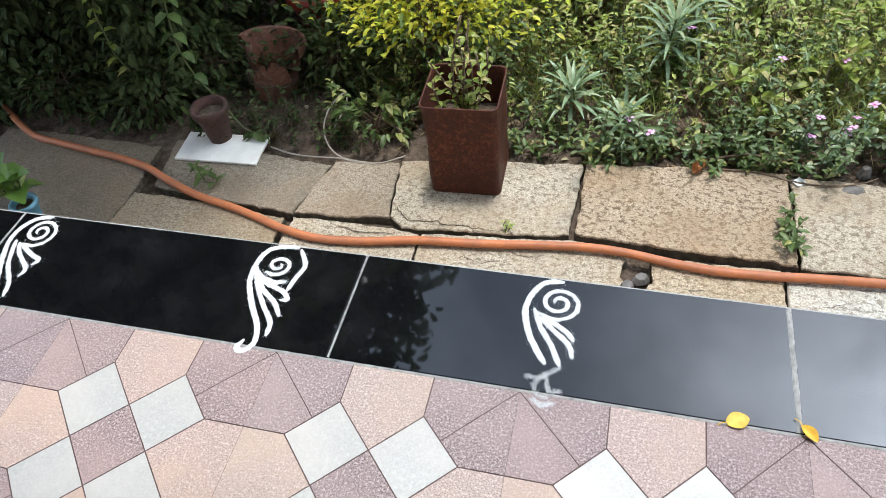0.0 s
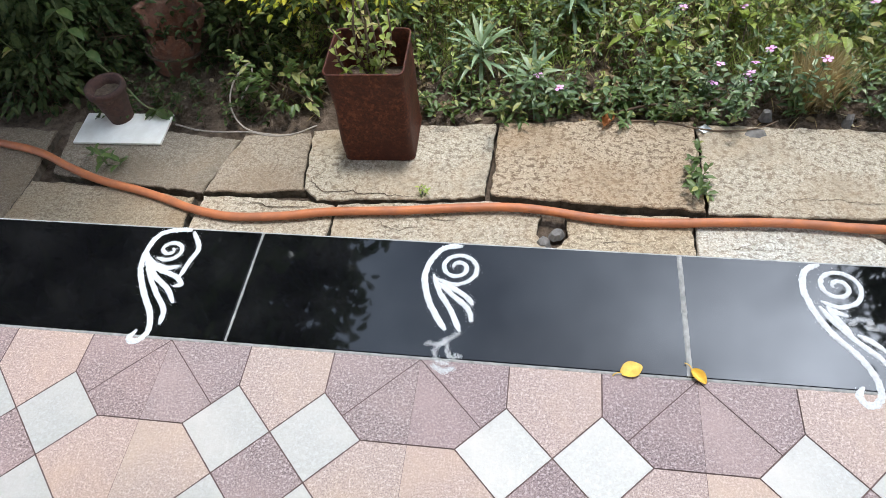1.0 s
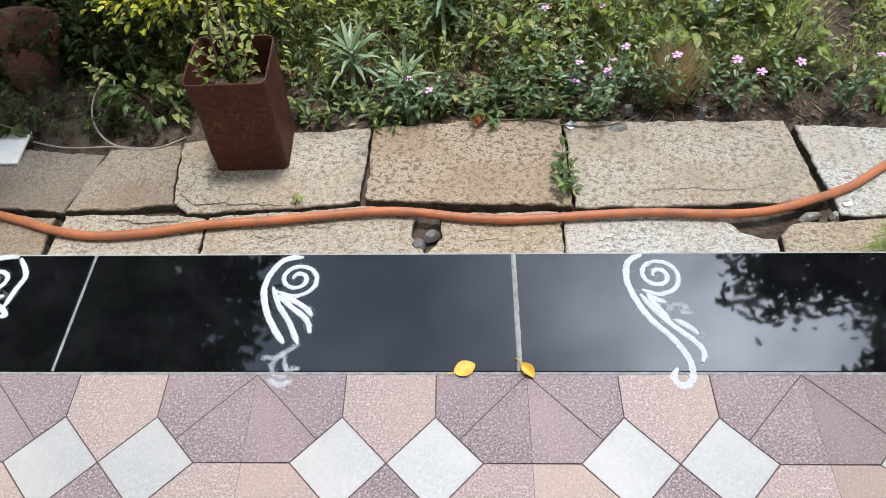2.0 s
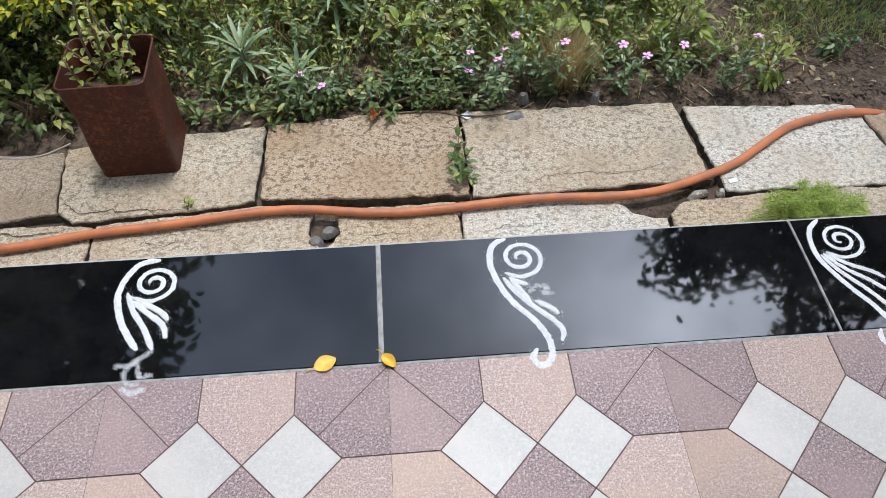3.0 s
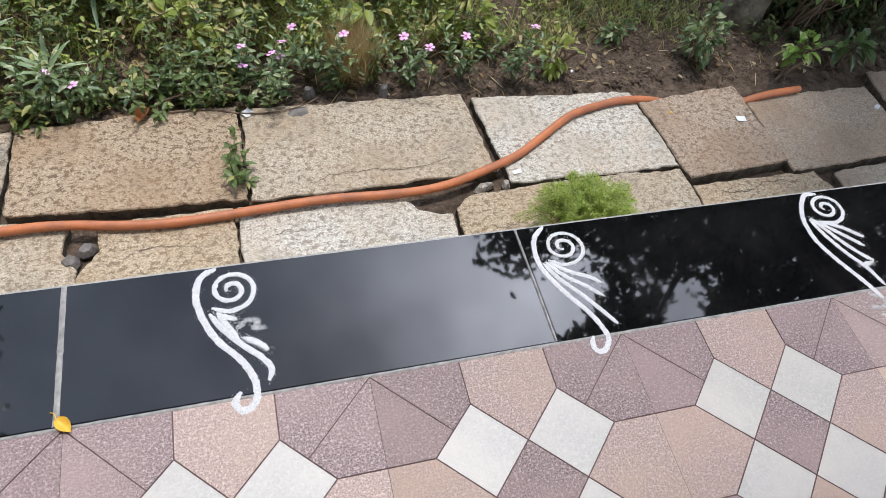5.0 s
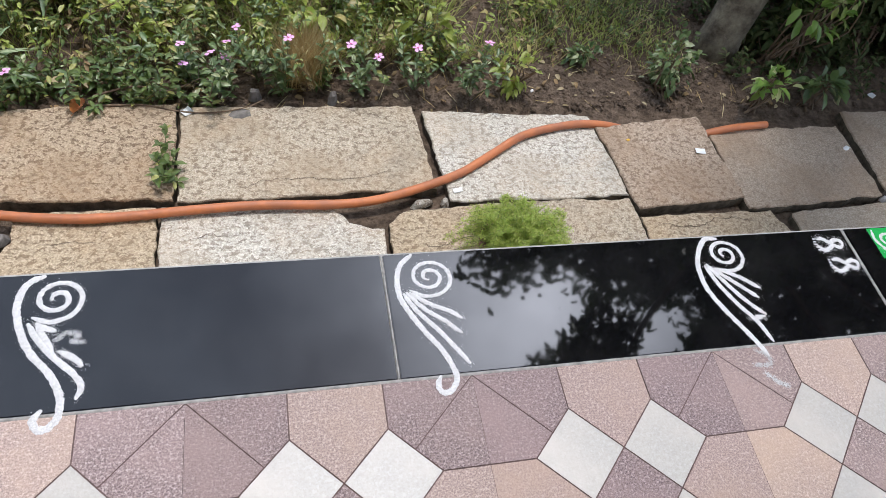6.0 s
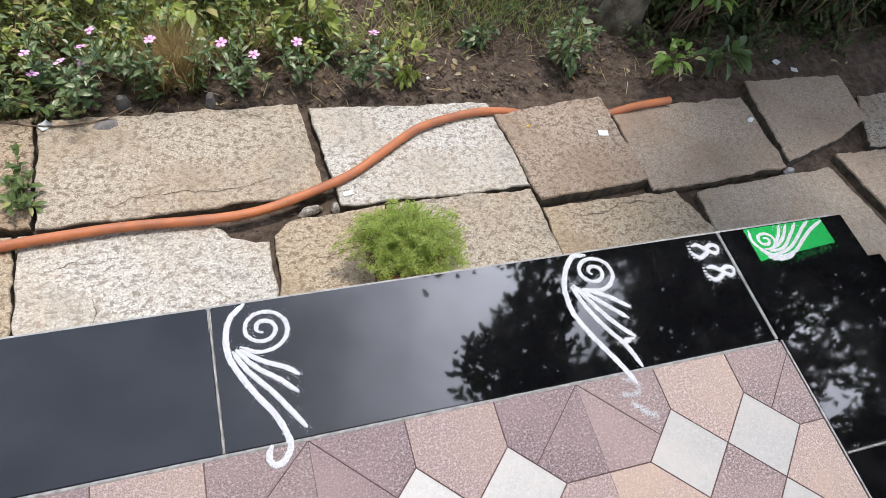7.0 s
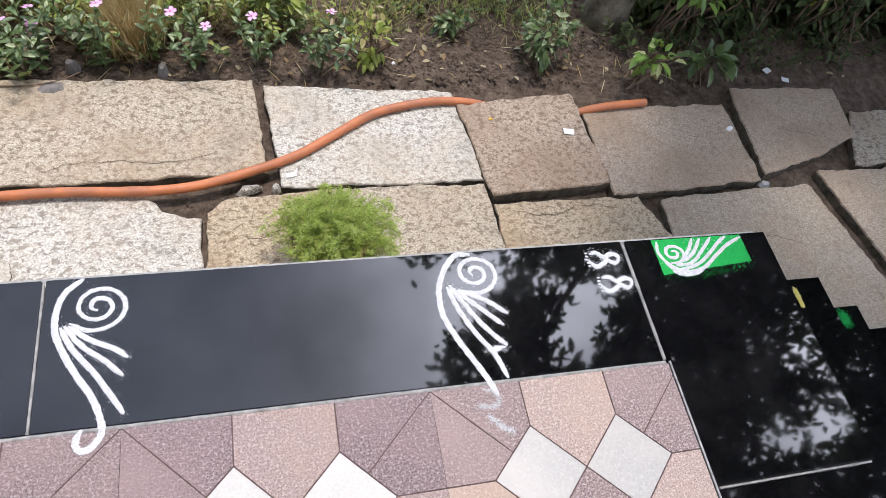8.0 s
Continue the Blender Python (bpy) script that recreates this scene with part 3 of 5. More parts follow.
def build_paving():
    paving = base("paving", 0, 0, 0, "row of rough weathered granite slabs laid on soil below the porch", "paving", kind="structure")
    y0, z = 0.225, -0.715
    back = [
        # First three: brown tints darkened further to carry the shade at the left end.
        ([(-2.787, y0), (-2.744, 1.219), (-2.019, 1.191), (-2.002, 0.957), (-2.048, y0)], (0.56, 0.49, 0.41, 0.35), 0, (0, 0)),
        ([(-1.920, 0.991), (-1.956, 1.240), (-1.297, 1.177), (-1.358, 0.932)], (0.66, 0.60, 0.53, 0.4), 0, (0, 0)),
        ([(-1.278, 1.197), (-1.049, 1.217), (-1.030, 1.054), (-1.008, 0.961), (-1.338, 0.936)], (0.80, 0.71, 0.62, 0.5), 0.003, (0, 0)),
        ([(-1.032, 1.237), (-0.403, 1.298), (-0.413, 0.972), (-0.945, 0.924), (-0.998, 0.971)], CREAM, 0, (0, 0)),
        ([(-0.378, 1.297), (0.260, 1.332), (0.262, 0.941), (-0.376, 0.972)], (1.0, 0.85, 0.69, 0.95), 0.008, (0, 0)),
        ([(0.282, 1.317), (1.022, 1.318), (1.050, 0.956), (0.285, 0.939)], CREAM, 0.002, (0, 0)),
        ([(1.067, 1.296), (1.662, 1.261), (1.699, 0.901), (1.099, 0.907)], PALE, 0, (0, 0)),
        ([(1.679, 1.193), (2.083, 1.233), (2.115, 0.863), (1.725, 0.838)], BROWN, 0.014, (0.008, 0.02)),
        ([(2.123, 1.173), (2.682, 1.190), (2.687, 0.852), (2.131, 0.820)], (0.98, 0.85, 0.75, 0.34), 0.004, (0, 0)),
        ([(2.765, 1.270), (3.216, 1.265), (3.187, 1.032), (3.016, 0.961), (2.727, 0.876)], (0.99, 0.86, 0.76, 0.30), 0.002, (0, 0)),
        ([(3.244, 1.147), (3.719, 1.144), (3.720, 0.893), (3.131, 0.901)], GREY, 0, (0, 0)),
    ]
    front = [
        # Left-end shade is in this first tint as well.
        ([(-1.983, 0.942), (-1.377, 0.902), (-1.356, y0), (-2.029, y0)], (0.82, 0.71, 0.57, 0.5), 0, (0, 0)),
        ([(-1.339, 0.912), (-0.985, 0.912), (-0.892, 0.895), (-0.870, y0), (-1.337, y0)], CREAM, -0.004, (0, 0)),
        ([(-0.873, 0.902), (-0.397, 0.948), (-0.229, 0.922), (-0.242, 0.826), (-0.203, 0.767), (-0.217, y0), (-0.855, y0)], CREAM, -0.006, (0, 0)),
        ([(-0.145, 0.915), (0.217, 0.918), (0.229, y0), (-0.188, y0), (-0.186, 0.747), (-0.136, 0.816)], OCHRE, -0.004, (0, 0)),
        ([(0.238, 0.918), (0.700, 0.910), (0.763, 0.834), (0.864, 0.805), (0.868, y0), (0.246, y0)], PALE, -0.006, (0, 0)),
        ([(0.889, 0.820), (0.939, 0.862), (1.219, 0.885), (1.213, y0), (0.881, y0)], OCHRE, -0.004, (0, 0)),
        ([(1.232, 0.885), (1.698, 0.880), (1.709, 0.666), (1.704, y0), (1.227, y0)], CREAM, -0.004, (0, 0)),
        ([(1.725, 0.806), (2.208, 0.808), (2.268, 0.658), (2.304, y0), (1.724, y0)], OCHRE, -0.008, (0, 0)),
        ([(2.292, 0.786), (2.871, 0.822), (2.936, 0.560), (3.017, y0), (3.0, -0.6), (2.32, -0.6), (2.31, 0.4), (2.284, 0.658)], (1.01, 0.91, 0.81, 0.30), -0.004, (0, 0)),
        ([(2.946, 0.873), (3.720, 0.873), (3.7, -0.6), (3.06, -0.6), (3.087, y0), (3.007, 0.560)], (0.99, 0.87, 0.77, 0.30), -0.002, (0, 0)),
    ]
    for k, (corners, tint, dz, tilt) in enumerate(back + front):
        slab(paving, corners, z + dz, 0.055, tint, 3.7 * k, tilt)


build_paving()


def crack(paving, pts, width, z, seed):
    """A thin soil-filled crack wandering over a slab."""
    line = smooth_line([(x, y, 0) for x, y in pts], 0.008)
    verts, faces = [], []
    tang = unit(np.gradient(line, axis=0))
    for k, (x, y, _) in enumerate(line):
        off = 0.012 * noise.noise((x * 22, y * 22, seed)) + 0.006 * noise.noise((x * 80, y * 80, seed))
        w = width / 2 * min(1, (0.15 + min(k, len(line) - 1 - k) / 8)) * (0.7 + 0.8 * abs(noise.noise((x * 60, y * 60, seed + 3))))
        cx, cy = x - tang[k][1] * off, y + tang[k][0] * off
        h = z + 0.0034
        verts += [(cx + tang[k][1] * w, cy - tang[k][0] * w, h), (cx - tang[k][1] * w, cy + tang[k][0] * w, h)]
        if k:
            o = 2 * (k - 1)
            faces.append((o, o + 2, o + 3, o + 1))
    put("crack", mesh_of("crack", verts, faces, SOIL), paving, "thin soil-filled crack")


def build_cracks():
    paving = bpy.data.objects["paving"]
    z = -0.715
    for k, (pts, w, dz) in enumerate((
            ([(0.45, 0.985), (0.60, 1.01), (0.78, 1.0), (0.92, 1.03)], 0.003, 0.002), ([(0.40, 1.02), (0.36, 1.06), (0.33, 1.05)], 0.0025, 0.002),
            ([(0.80, 1.27), (0.88, 1.28), (0.97, 1.23)], 0.003, 0.002), ([(0.46, 1.25), (0.53, 1.22)], 0.0025, 0.002),
            ([(1.76, 0.775), (1.90, 0.76), (2.02, 0.785), (2.15, 0.765)], 0.004, -0.008), ([(2.86, 1.07), (2.98, 1.045), (3.10, 0.99)], 0.003, 0.002),
            ([(-0.96, 1.04), (-0.99, 1.0), (-0.93, 0.96), (-0.80, 0.955), (-0.62, 0.95)], 0.006, 0.0), ([(-0.75, 0.86), (-0.70, 0.82), (-0.58, 0.83)], 0.004, -0.006),
            ([(-0.64, 0.9), (-0.55, 0.86), (-0.45, 0.87)], 0.004, -0.006), ([(0.40, 0.72), (0.42, 0.66), (0.40, 0.60)], 0.004, -0.006),
            ([(-1.20, 0.90), (-1.05, 0.885), (-0.95, 0.90)], 0.006, -0.004), ([(-1.15, 1.12), (-1.12, 1.05), (-1.16, 1.0)], 0.0025, 0.003),
            ([(0.30, 0.80), (0.38, 0.815), (0.45, 0.80)], 0.003, -0.006), ([(-0.08, 0.80), (0.02, 0.81), (0.10, 0.79)], 0.003, -0.004),
            ([(0.95, 0.75), (1.03, 0.73), (1.08, 0.76)], 0.003, -0.004), ([(2.45, 0.60), (2.60, 0.63), (2.75, 0.58)], 0.0025, -0.004))):
        crack(paving, pts, w * 0.6, z + dz, 5.3 * k)


build_cracks()


# ---- white powder drawings on the granite ----
def stroke(parent, name, pts, width, material, z=0.0, height=0.0012, seed=0.0):
    line = smooth_line([(x, y, 0) for x, y in pts], 0.0014)
    n = len(line)
    tang = unit(np.gradient(line, axis=0))
    verts, faces = [], []
    for k in range(n):
        ends = min(1.0, 0.45 + 0.55 * min(k, n - 1 - k) / 8)
        px, py = line[k][:2]
        for j, (s, h) in enumerate(((-1, 0), (-0.75, 0.55), (-0.3, 0.95), (0.3, 1), (0.75, 0.55), (1, 0))):
            w = width / 2 * ends * (0.95 + 0.22 * noise.noise((px * 170, py * 170, seed + s)) + 0.30 * noise.noise((px * 520, py * 520, seed - s)))
            hh = height * h * (0.75 + 0.5 * noise.noise((px * 400, py * 400, seed + 7 * s)))
            verts.append((px - tang[k][1] * w * s, py + tang[k][0] * w * s, z + 0.0002 + max(0.0, hh)))
        if k:
            o = 6 * (k - 1)
            faces += [(o + j, o + j + 6, o + j + 7, o + j + 1) for j in range(5)]
    return put(name, mesh_of(name, verts, faces, material, True), parent)


def grains(parent, name, runs, material, z=0.0):
    """Loose powder strewn about lines: runs of (points, spread, count, size)."""
    verts, faces = [], []
    for run in runs:
        strew(verts, faces, *run, z)
    ob = put(name, mesh_of(name, verts, faces, material), parent)
    return tagged(ob, kind="stuff")


def strew(verts, faces, pts, spread, count, size, z):
    line = smooth_line([(x, y, 0) for x, y in pts], 0.002)
    at = line[rng.integers(0, len(line), count)] + rng.normal(0, spread, (count, 3)) * (1, 1, 0)
    for x, y, _ in at:
        s = size * rng.uniform(0.4, 1.3)
        a = rng.uniform(0, 6.28)
        c, d = math.cos(a) * s, math.sin(a) * s
        o = len(verts)
        verts += [(x + c, y + d, z + 0.0002), (x - d, y + c, z + 0.0002), (x - c, y - d, z + 0.0002), (x + d, y - c, z + 0.0002), (x, y, z + 0.0003 + s * 0.6)]
        faces += [(o, o + 1, o + 4), (o + 1, o + 2, o + 4), (o + 2, o + 3, o + 4), (o + 3, o, o + 4)]


def coil(cx, cy, r_out, r_in, turns, start, squash=1.0):
    """An inward, anticlockwise spiral."""
    out = []
    n = int(turns * 10)
    for k in range(n + 1):
        u = k / n
        a = radians(start) + 2 * math.pi * turns * u
        r = r_out + (r_in - r_out) * u**0.85
        out.append((cx + r * math.cos(a), cy + r * math.sin(a) * squash))
    return out


def drawing(label, spiral, strokes, smudges=(), width=0.0095):
    d = base("rangoli_drawing", spiral[0], spiral[1], 0, label, "rangoli", "powder drawings along the border")
    ox, oy = spiral[0], spiral[1]
    rel = lambda pts: [(x - ox, y - oy) for x, y in pts]
    curl = coil(0, 0, *spiral[2:])
    stroke(d, "spiral", curl, width * 0.85, CHALK, seed=ox * 7)
    for k, pts in enumerate(strokes):
        stroke(d, "main_stroke" if k == 0 else "plume", rel(pts), width * (1.15 if k == 0 else 1.0), CHALK, seed=ox * 9 + k)
    grains(d, "powder_dust", [(rel(pts), 0.0042, 420, 0.00055) for pts in strokes] + [(curl, 0.0038, 700, 0.00055)]
           + [(rel(pts), 0.0024, 1000, 0.0006) for pts in smudges], CHALK)


FEATHER = "white powder spiral with trailing plumes"
drawing(FEATHER + " beside a joint on black granite", (-1.405, 0.180, 0.041, 0.006, 2.0, 240, 0.95),
        [[(-1.400, 0.222), (-1.433, 0.213), (-1.454, 0.187), (-1.458, 0.151), (-1.443, 0.108), (-1.419, 0.061), (-1.397, 0.017), (-1.393, -0.009)],
         [(-1.443, 0.153), (-1.433, 0.124), (-1.417, 0.090), (-1.387, 0.052), (-1.377, 0.020)],
         [(-1.432, 0.147), (-1.412, 0.120), (-1.376, 0.089), (-1.378, 0.068)],
         [(-1.426, 0.145), (-1.388, 0.124), (-1.363, 0.113), (-1.369, 0.098)]])
drawing(FEATHER + ", outer arm broken and angular", (-0.876, 0.176, 0.029, 0.005, 1.5, 230, 0.85),
        [[(-0.850, 0.221), (-0.870, 0.222), (-0.906, 0.210), (-0.919, 0.175), (-0.914, 0.129), (-0.888, 0.081), (-0.862, 0.043), (-0.852, 0.009),
          (-0.865, -0.010), (-0.879, -0.007), (-0.872, 0.011)],
         [(-0.917, 0.169), (-0.900, 0.131), (-0.868, 0.085), (-0.841, 0.052), (-0.837, 0.023)],
         [(-0.906, 0.157), (-0.884, 0.120), (-0.851, 0.094), (-0.829, 0.066)],
         [(-0.900, 0.151), (-0.884, 0.133), (-0.845, 0.120), (-0.830, 0.104), (-0.842, 0.100)],
         [(-0.895, 0.145), (-0.868, 0.136), (-0.846, 0.142)],
         [(-0.846, 0.219), (-0.825, 0.183), (-0.831, 0.155), (-0.838, 0.118)]])
drawing(FEATHER + ", tail smudged onto the tiles", (-0.358, 0.174, 0.041, 0.007, 1.9, 222, 0.92),
        [[(-0.354, 0.220), (-0.386, 0.213), (-0.406, 0.183), (-0.411, 0.149), (-0.400, 0.110), (-0.381, 0.075), (-0.364, 0.051)],
         [(-0.397, 0.157), (-0.383, 0.124), (-0.360, 0.089), (-0.341, 0.050)],
         [(-0.386, 0.141), (-0.359, 0.117), (-0.333, 0.094), (-0.324, 0.069)],
         [(-0.381, 0.142), (-0.356, 0.129), (-0.336, 0.115), (-0.325, 0.101)]],
        [[(-0.341, 0.048), (-0.365, 0.030), (-0.376, 0.011), (-0.367, -0.005), (-0.353, -0.005)],
         [(-0.391, 0.026), (-0.369, 0.026), (-0.361, 0.034), (-0.353, 0.007), (-0.335, 0.008)],
         [(-0.375, -0.012), (-0.360, -0.020), (-0.345, -0.014)]])
drawing(FEATHER + ", one plume smeared, tail hooked", (0.242, 0.180, 0.043, 0.006, 1.95, 225, 0.95),
        [[(0.222, 0.222), (0.201, 0.211), (0.192, 0.192), (0.191, 0.162), (0.202, 0.124), (0.220, 0.090), (0.244, 0.062), (0.261, 0.030), (0.265, 0.001),
          (0.256, -0.017), (0.242, -0.020), (0.234, -0.007), (0.243, 0.008)],
         [(0.208, 0.142), (0.225, 0.113), (0.254, 0.079), (0.278, 0.055), (0.288, 0.036), (0.283, 0.018)],
         [(0.220, 0.137), (0.232, 0.117), (0.246, 0.093)],
         [(0.253, 0.094), (0.273, 0.082), (0.287, 0.067)],
         [(0.218, 0.142), (0.230, 0.133), (0.247, 0.126)]],
        [[(0.248, 0.112), (0.262, 0.122), (0.277, 0.118), (0.270, 0.108), (0.285, 0.106)]])
drawing(FEATHER + ", neat, its tail hooked", (0.797, 0.177, 0.044, 0.006, 2.15, 215, 0.92),
        [[(0.775, 0.223), (0.754, 0.204), (0.744, 0.176), (0.744, 0.143), (0.757, 0.109), (0.778, 0.071), (0.795, 0.045), (0.807, 0.014), (0.810, -0.006),
          (0.798, -0.024), (0.784, -0.025), (0.780, -0.012), (0.787, 0.001)],
         [(0.750, 0.148), (0.768, 0.114), (0.798, 0.075), (0.819, 0.043), (0.836, 0.016)],
         [(0.755, 0.150), (0.778, 0.119), (0.807, 0.095), (0.833, 0.069)],
         [(0.760, 0.149), (0.789, 0.126), (0.820, 0.110), (0.838, 0.095)]], width=0.008)
drawing(FEATHER + ", five plumes, tail smudged", (1.351, 0.184, 0.042, 0.005, 2.0, 235, 0.92),
        [[(1.350, 0.219), (1.325, 0.219), (1.303, 0.195), (1.287, 0.158), (1.286, 0.115), (1.301, 0.072), (1.321, 0.031), (1.337, -0.004), (1.343, -0.022)],
         [(1.301, 0.163), (1.313, 0.119), (1.333, 0.076), (1.352, 0.045), (1.365, 0.003)],
         [(1.305, 0.166), (1.330, 0.118), (1.353, 0.081), (1.376, 0.055)],
         [(1.313, 0.156), (1.345, 0.123), (1.378, 0.089)],
         [(1.318, 0.156), (1.357, 0.135), (1.390, 0.108)],
         [(1.343, 0.050), (1.372, 0.053)]],
        [[(1.323, -0.008), (1.342, -0.021), (1.337, -0.036), (1.310, -0.034)], [(1.323, -0.051), (1.341, -0.070), (1.353, -0.075)]], width=0.0085)


def footprints():
    d = base("rangoli_footprints", 1.585, 0.175, 0, "pair of small white powder footprints drawn on black granite", "rangoli")
    spots = []
    for dx, dy in ((0.0, 0.012), (0.008, -0.036)):
        upper = [(-0.026, 0.017), (-0.012, 0.018), (0.000, 0.009), (0.014, 0.014), (0.026, 0.009), (0.024, 0.000)]
        lower = [(-0.030, 0.004), (-0.020, -0.008), (-0.006, -0.004), (0.004, 0.002), (0.016, -0.004), (0.026, 0.002)]
        for k, line in enumerate((upper, lower)):
            stroke(d, "outline", [(x + dx, y + dy) for x, y in line], 0.0085, CHALK, seed=dy * 50 + k)
        for k in range(5):
            pts = [(-0.029 + dx, 0.018 - 0.0062 * k + dy), (-0.036 + dx + 0.001 * abs(k - 2), 0.019 - 0.0062 * k + dy)]
            stroke(d, "toe", pts, 0.0065, CHALK, seed=k)
        spots.append(([(x + dx, y + dy) for x, y in upper + lower[::-1]], 0.005, 1100, 0.0006))
    grains(d, "powder_dust", spots, CHALK)


def green_drawing():
    d = base("rangoli_drawing", 1.775, 0.185, 0, "bright green powder panel with a white spiral and curved plumes", "rangoli")
    rel = lambda pts: [(x - 1.775, y - 0.185) for x, y in pts]
    bm = bmesh.new()
    nx, ny = 60, 22
    grid = []
    for j in range(ny + 1):
        row = []
        for i in range(nx + 1):
            u, v = i / nx, j / ny
            x = (1.684 + (1.866 - 1.684) * u) + 0.0018 * noise.noise((v * 30, i == 0, 1)) * (i in (0, nx))
            y = (0.152 + 0.014 * u) * (1 - v) + 0.2225 * v + 0.002 * noise.noise((u * 40, 3, j)) * (j in (0, ny))
            rim = i in (0, nx) or j in (0, ny)
            row.append(bm.verts.new((x - 1.775, y - 0.185, 0.0002 if rim else 0.0009 + 0.0005 * noise.noise((x * 300, y * 300, 5)))))
        grid.append(row)
    for j in range(ny):
        for i in range(nx):
            bm.faces.new((grid[j][i], grid[j][i + 1], grid[j + 1][i + 1], grid[j + 1][i]))
    part("powder_field", bm, CHALK_GREEN, d, "bright green powder", True)
    z = 0.0009
    stroke(d, "spiral", coil(-0.058, 0.008, 0.025, 0.004, 1.7, 240, 0.85), 0.0065, CHALK, z, seed=4)
    spots = []
    for k, pts in enumerate((
            [(1.693, 0.218), (1.689, 0.195), (1.702, 0.171), (1.729, 0.155), (1.765, 0.160), (1.797, 0.181), (1.830, 0.202), (1.864, 0.217)],
            [(1.694, 0.175), (1.714, 0.160), (1.757, 0.168), (1.787, 0.187), (1.815, 0.209), (1.833, 0.220)],
            [(1.713, 0.168), (1.747, 0.172), (1.777, 0.196), (1.803, 0.220)],
            [(1.726, 0.174), (1.754, 0.189), (1.780, 0.219)],
            [(1.732, 0.180), (1.750, 0.198), (1.765, 0.220)])):
        stroke(d, "plume", rel(pts), 0.0068, CHALK, z, seed=k + 20)
        spots.append((rel(pts), 0.006, 120, 0.0007))
    stroke(d, "plume", rel([(1.703, 0.158), (1.730, 0.150), (1.762, 0.155)]), 0.009, CHALK, z * 0.5, seed=31)
    grains(d, "powder_dust", spots, CHALK, z)
    grains(d, "green_dust", [(rel([(1.684, 0.152), (1.775, 0.152), (1.862, 0.165)]), 0.006, 300, 0.0009)], CHALK_GREEN)


def step_powder(name, x, y, z, w, h, material, label):
    d = base(name, x, y, z, label, "rangoli")
    grains(d, "powder_dust", [([(0, -h), (w * 0.3, 0), (0, h)], w, 900, 0.0014)], material)
    stroke(d, "powder_stroke", [(-w, -h), (w, 0), (0, h)], w * 1.6, material, seed=x)


footprints()
green_drawing()
step_powder("rangoli_patch", 2.096, 0.165, -RISE, 0.0022, 0.020, CHALK_YELLOW, "small yellow and white powder patch on a granite step")
step_powder("rangoli_patch", 2.364, 0.176, -2 * RISE, 0.0065, 0.013, CHALK_GREEN, "small green powder patch on a granite step")


# ---- hose ----
def build_hose():
    hose = base("garden_hose", 0, 0, -0.715, "dusty orange rubber garden hose snaking over the stone slabs", "hose")
    pts = [(-3.30, 1.62), (-2.90, 1.370), (-2.622, 1.199), (-2.421, 1.143), (-2.162, 1.102), (-2.003, 1.065), (-1.860, 1.001), (-1.717, 0.947),
           (-1.566, 0.912), (-1.442, 0.875), (-1.344, 0.842), (-1.213, 0.820), (-1.057, 0.830), (-0.875, 0.860), (-0.673, 0.877), (-0.480, 0.900),
           (-0.342, 0.912), (-0.222, 0.908), (-0.089, 0.888), (0.036, 0.877), (0.172, 0.882), (0.325, 0.893), (0.510, 0.900), (0.726, 0.894),
           (0.868, 0.907), (1.021, 0.954), (1.146, 1.006), (1.262, 1.080), (1.385, 1.158), (1.502, 1.194), (1.617, 1.212), (1.730, 1.212), (1.85, 1.198)]
    line = [(x, y, 0.0145 + (0.006 if -0.4 < x < 0.2 else 0.002) * noise.noise((x * 3, 0, 4)) - (0.036 if x > 1.78 else 0.010 if x > 1.70 else 0) - (0.012 if x < -2.5 else 0)) for x, y in pts]
    line = smooth_line(line, 0.012)
    v, f = tube_data(line, [0.0140 * (1 + 0.03 * noise.noise((p[0] * 12, 0, 0)) + (0.10 * math.exp(-((p[0] - 0.70) / 0.02) ** 2))) for p in line], 14)
    put("hose_pipe", mesh_of("hose_pipe", v, f, HOSE, True), hose)
    end = smooth_line([(1.86, 1.195, -0.024), (2.05, 1.174, -0.018), (2.16, 1.172, 0.012), (2.24, 1.180, 0.019), (2.363, 1.190, 0.020)], 0.012)
    v, f = tube_data(end, 0.0138, 14, False)
    ob = put("hose_end", mesh_of("hose_end", v, f, HOSE, True), hose, "open cut end of the hose")
    v, f = tube_data(end[::-1], 0.0108, 14, False)
    put("hose_bore", mesh_of("hose_bore", v, f, SOIL, True), hose, "dark inside of the hose")


build_hose()


# ---- pots ----
def lathe(profile, sides=28, wobble=0.0, seed=0.0, keep=None):
    """A turned wall from (radius, height) pairs; keep(angle, height) drops broken parts."""
    verts, faces = [], []
    if keep is not None:
        profile = [(a[0] + (b[0] - a[0]) * u / 6, a[1] + (b[1] - a[1]) * u / 6) for a, b in zip(profile, profile[1:]) for u in range(6)] + [profile[-1]]
    for k, (r, z) in enumerate(profile):
        for s in range(sides):
            a = 2 * math.pi * s / sides
            rr = r * (1 + wobble * noise.noise((math.cos(a) * 2, math.sin(a) * 2, seed + z * 9)))
            verts.append((rr * math.cos(a), rr * math.sin(a), z))
    for k in range(len(profile) - 1):
        for s in range(sides):
            t = (s + 1) % sides
            if keep is None or keep(2 * math.pi * s / sides, (profile[k][1] + profile[k + 1][1]) / 2):
                faces.append((k * sides + s, k * sides + t, (k + 1) * sides + t, (k + 1) * sides + s))
    return verts, faces


def disc(r, z, sides=24, seed=0.0):
    verts = [(0, 0, z)] + [(r * math.cos(2 * math.pi * s / sides), r * math.sin(2 * math.pi * s / sides), z + 0.006 * noise.noise((s, seed, 0))) for s in range(sides)]
    return verts, [(0, 1 + s, 1 + (s + 1) % sides) for s in range(sides)]


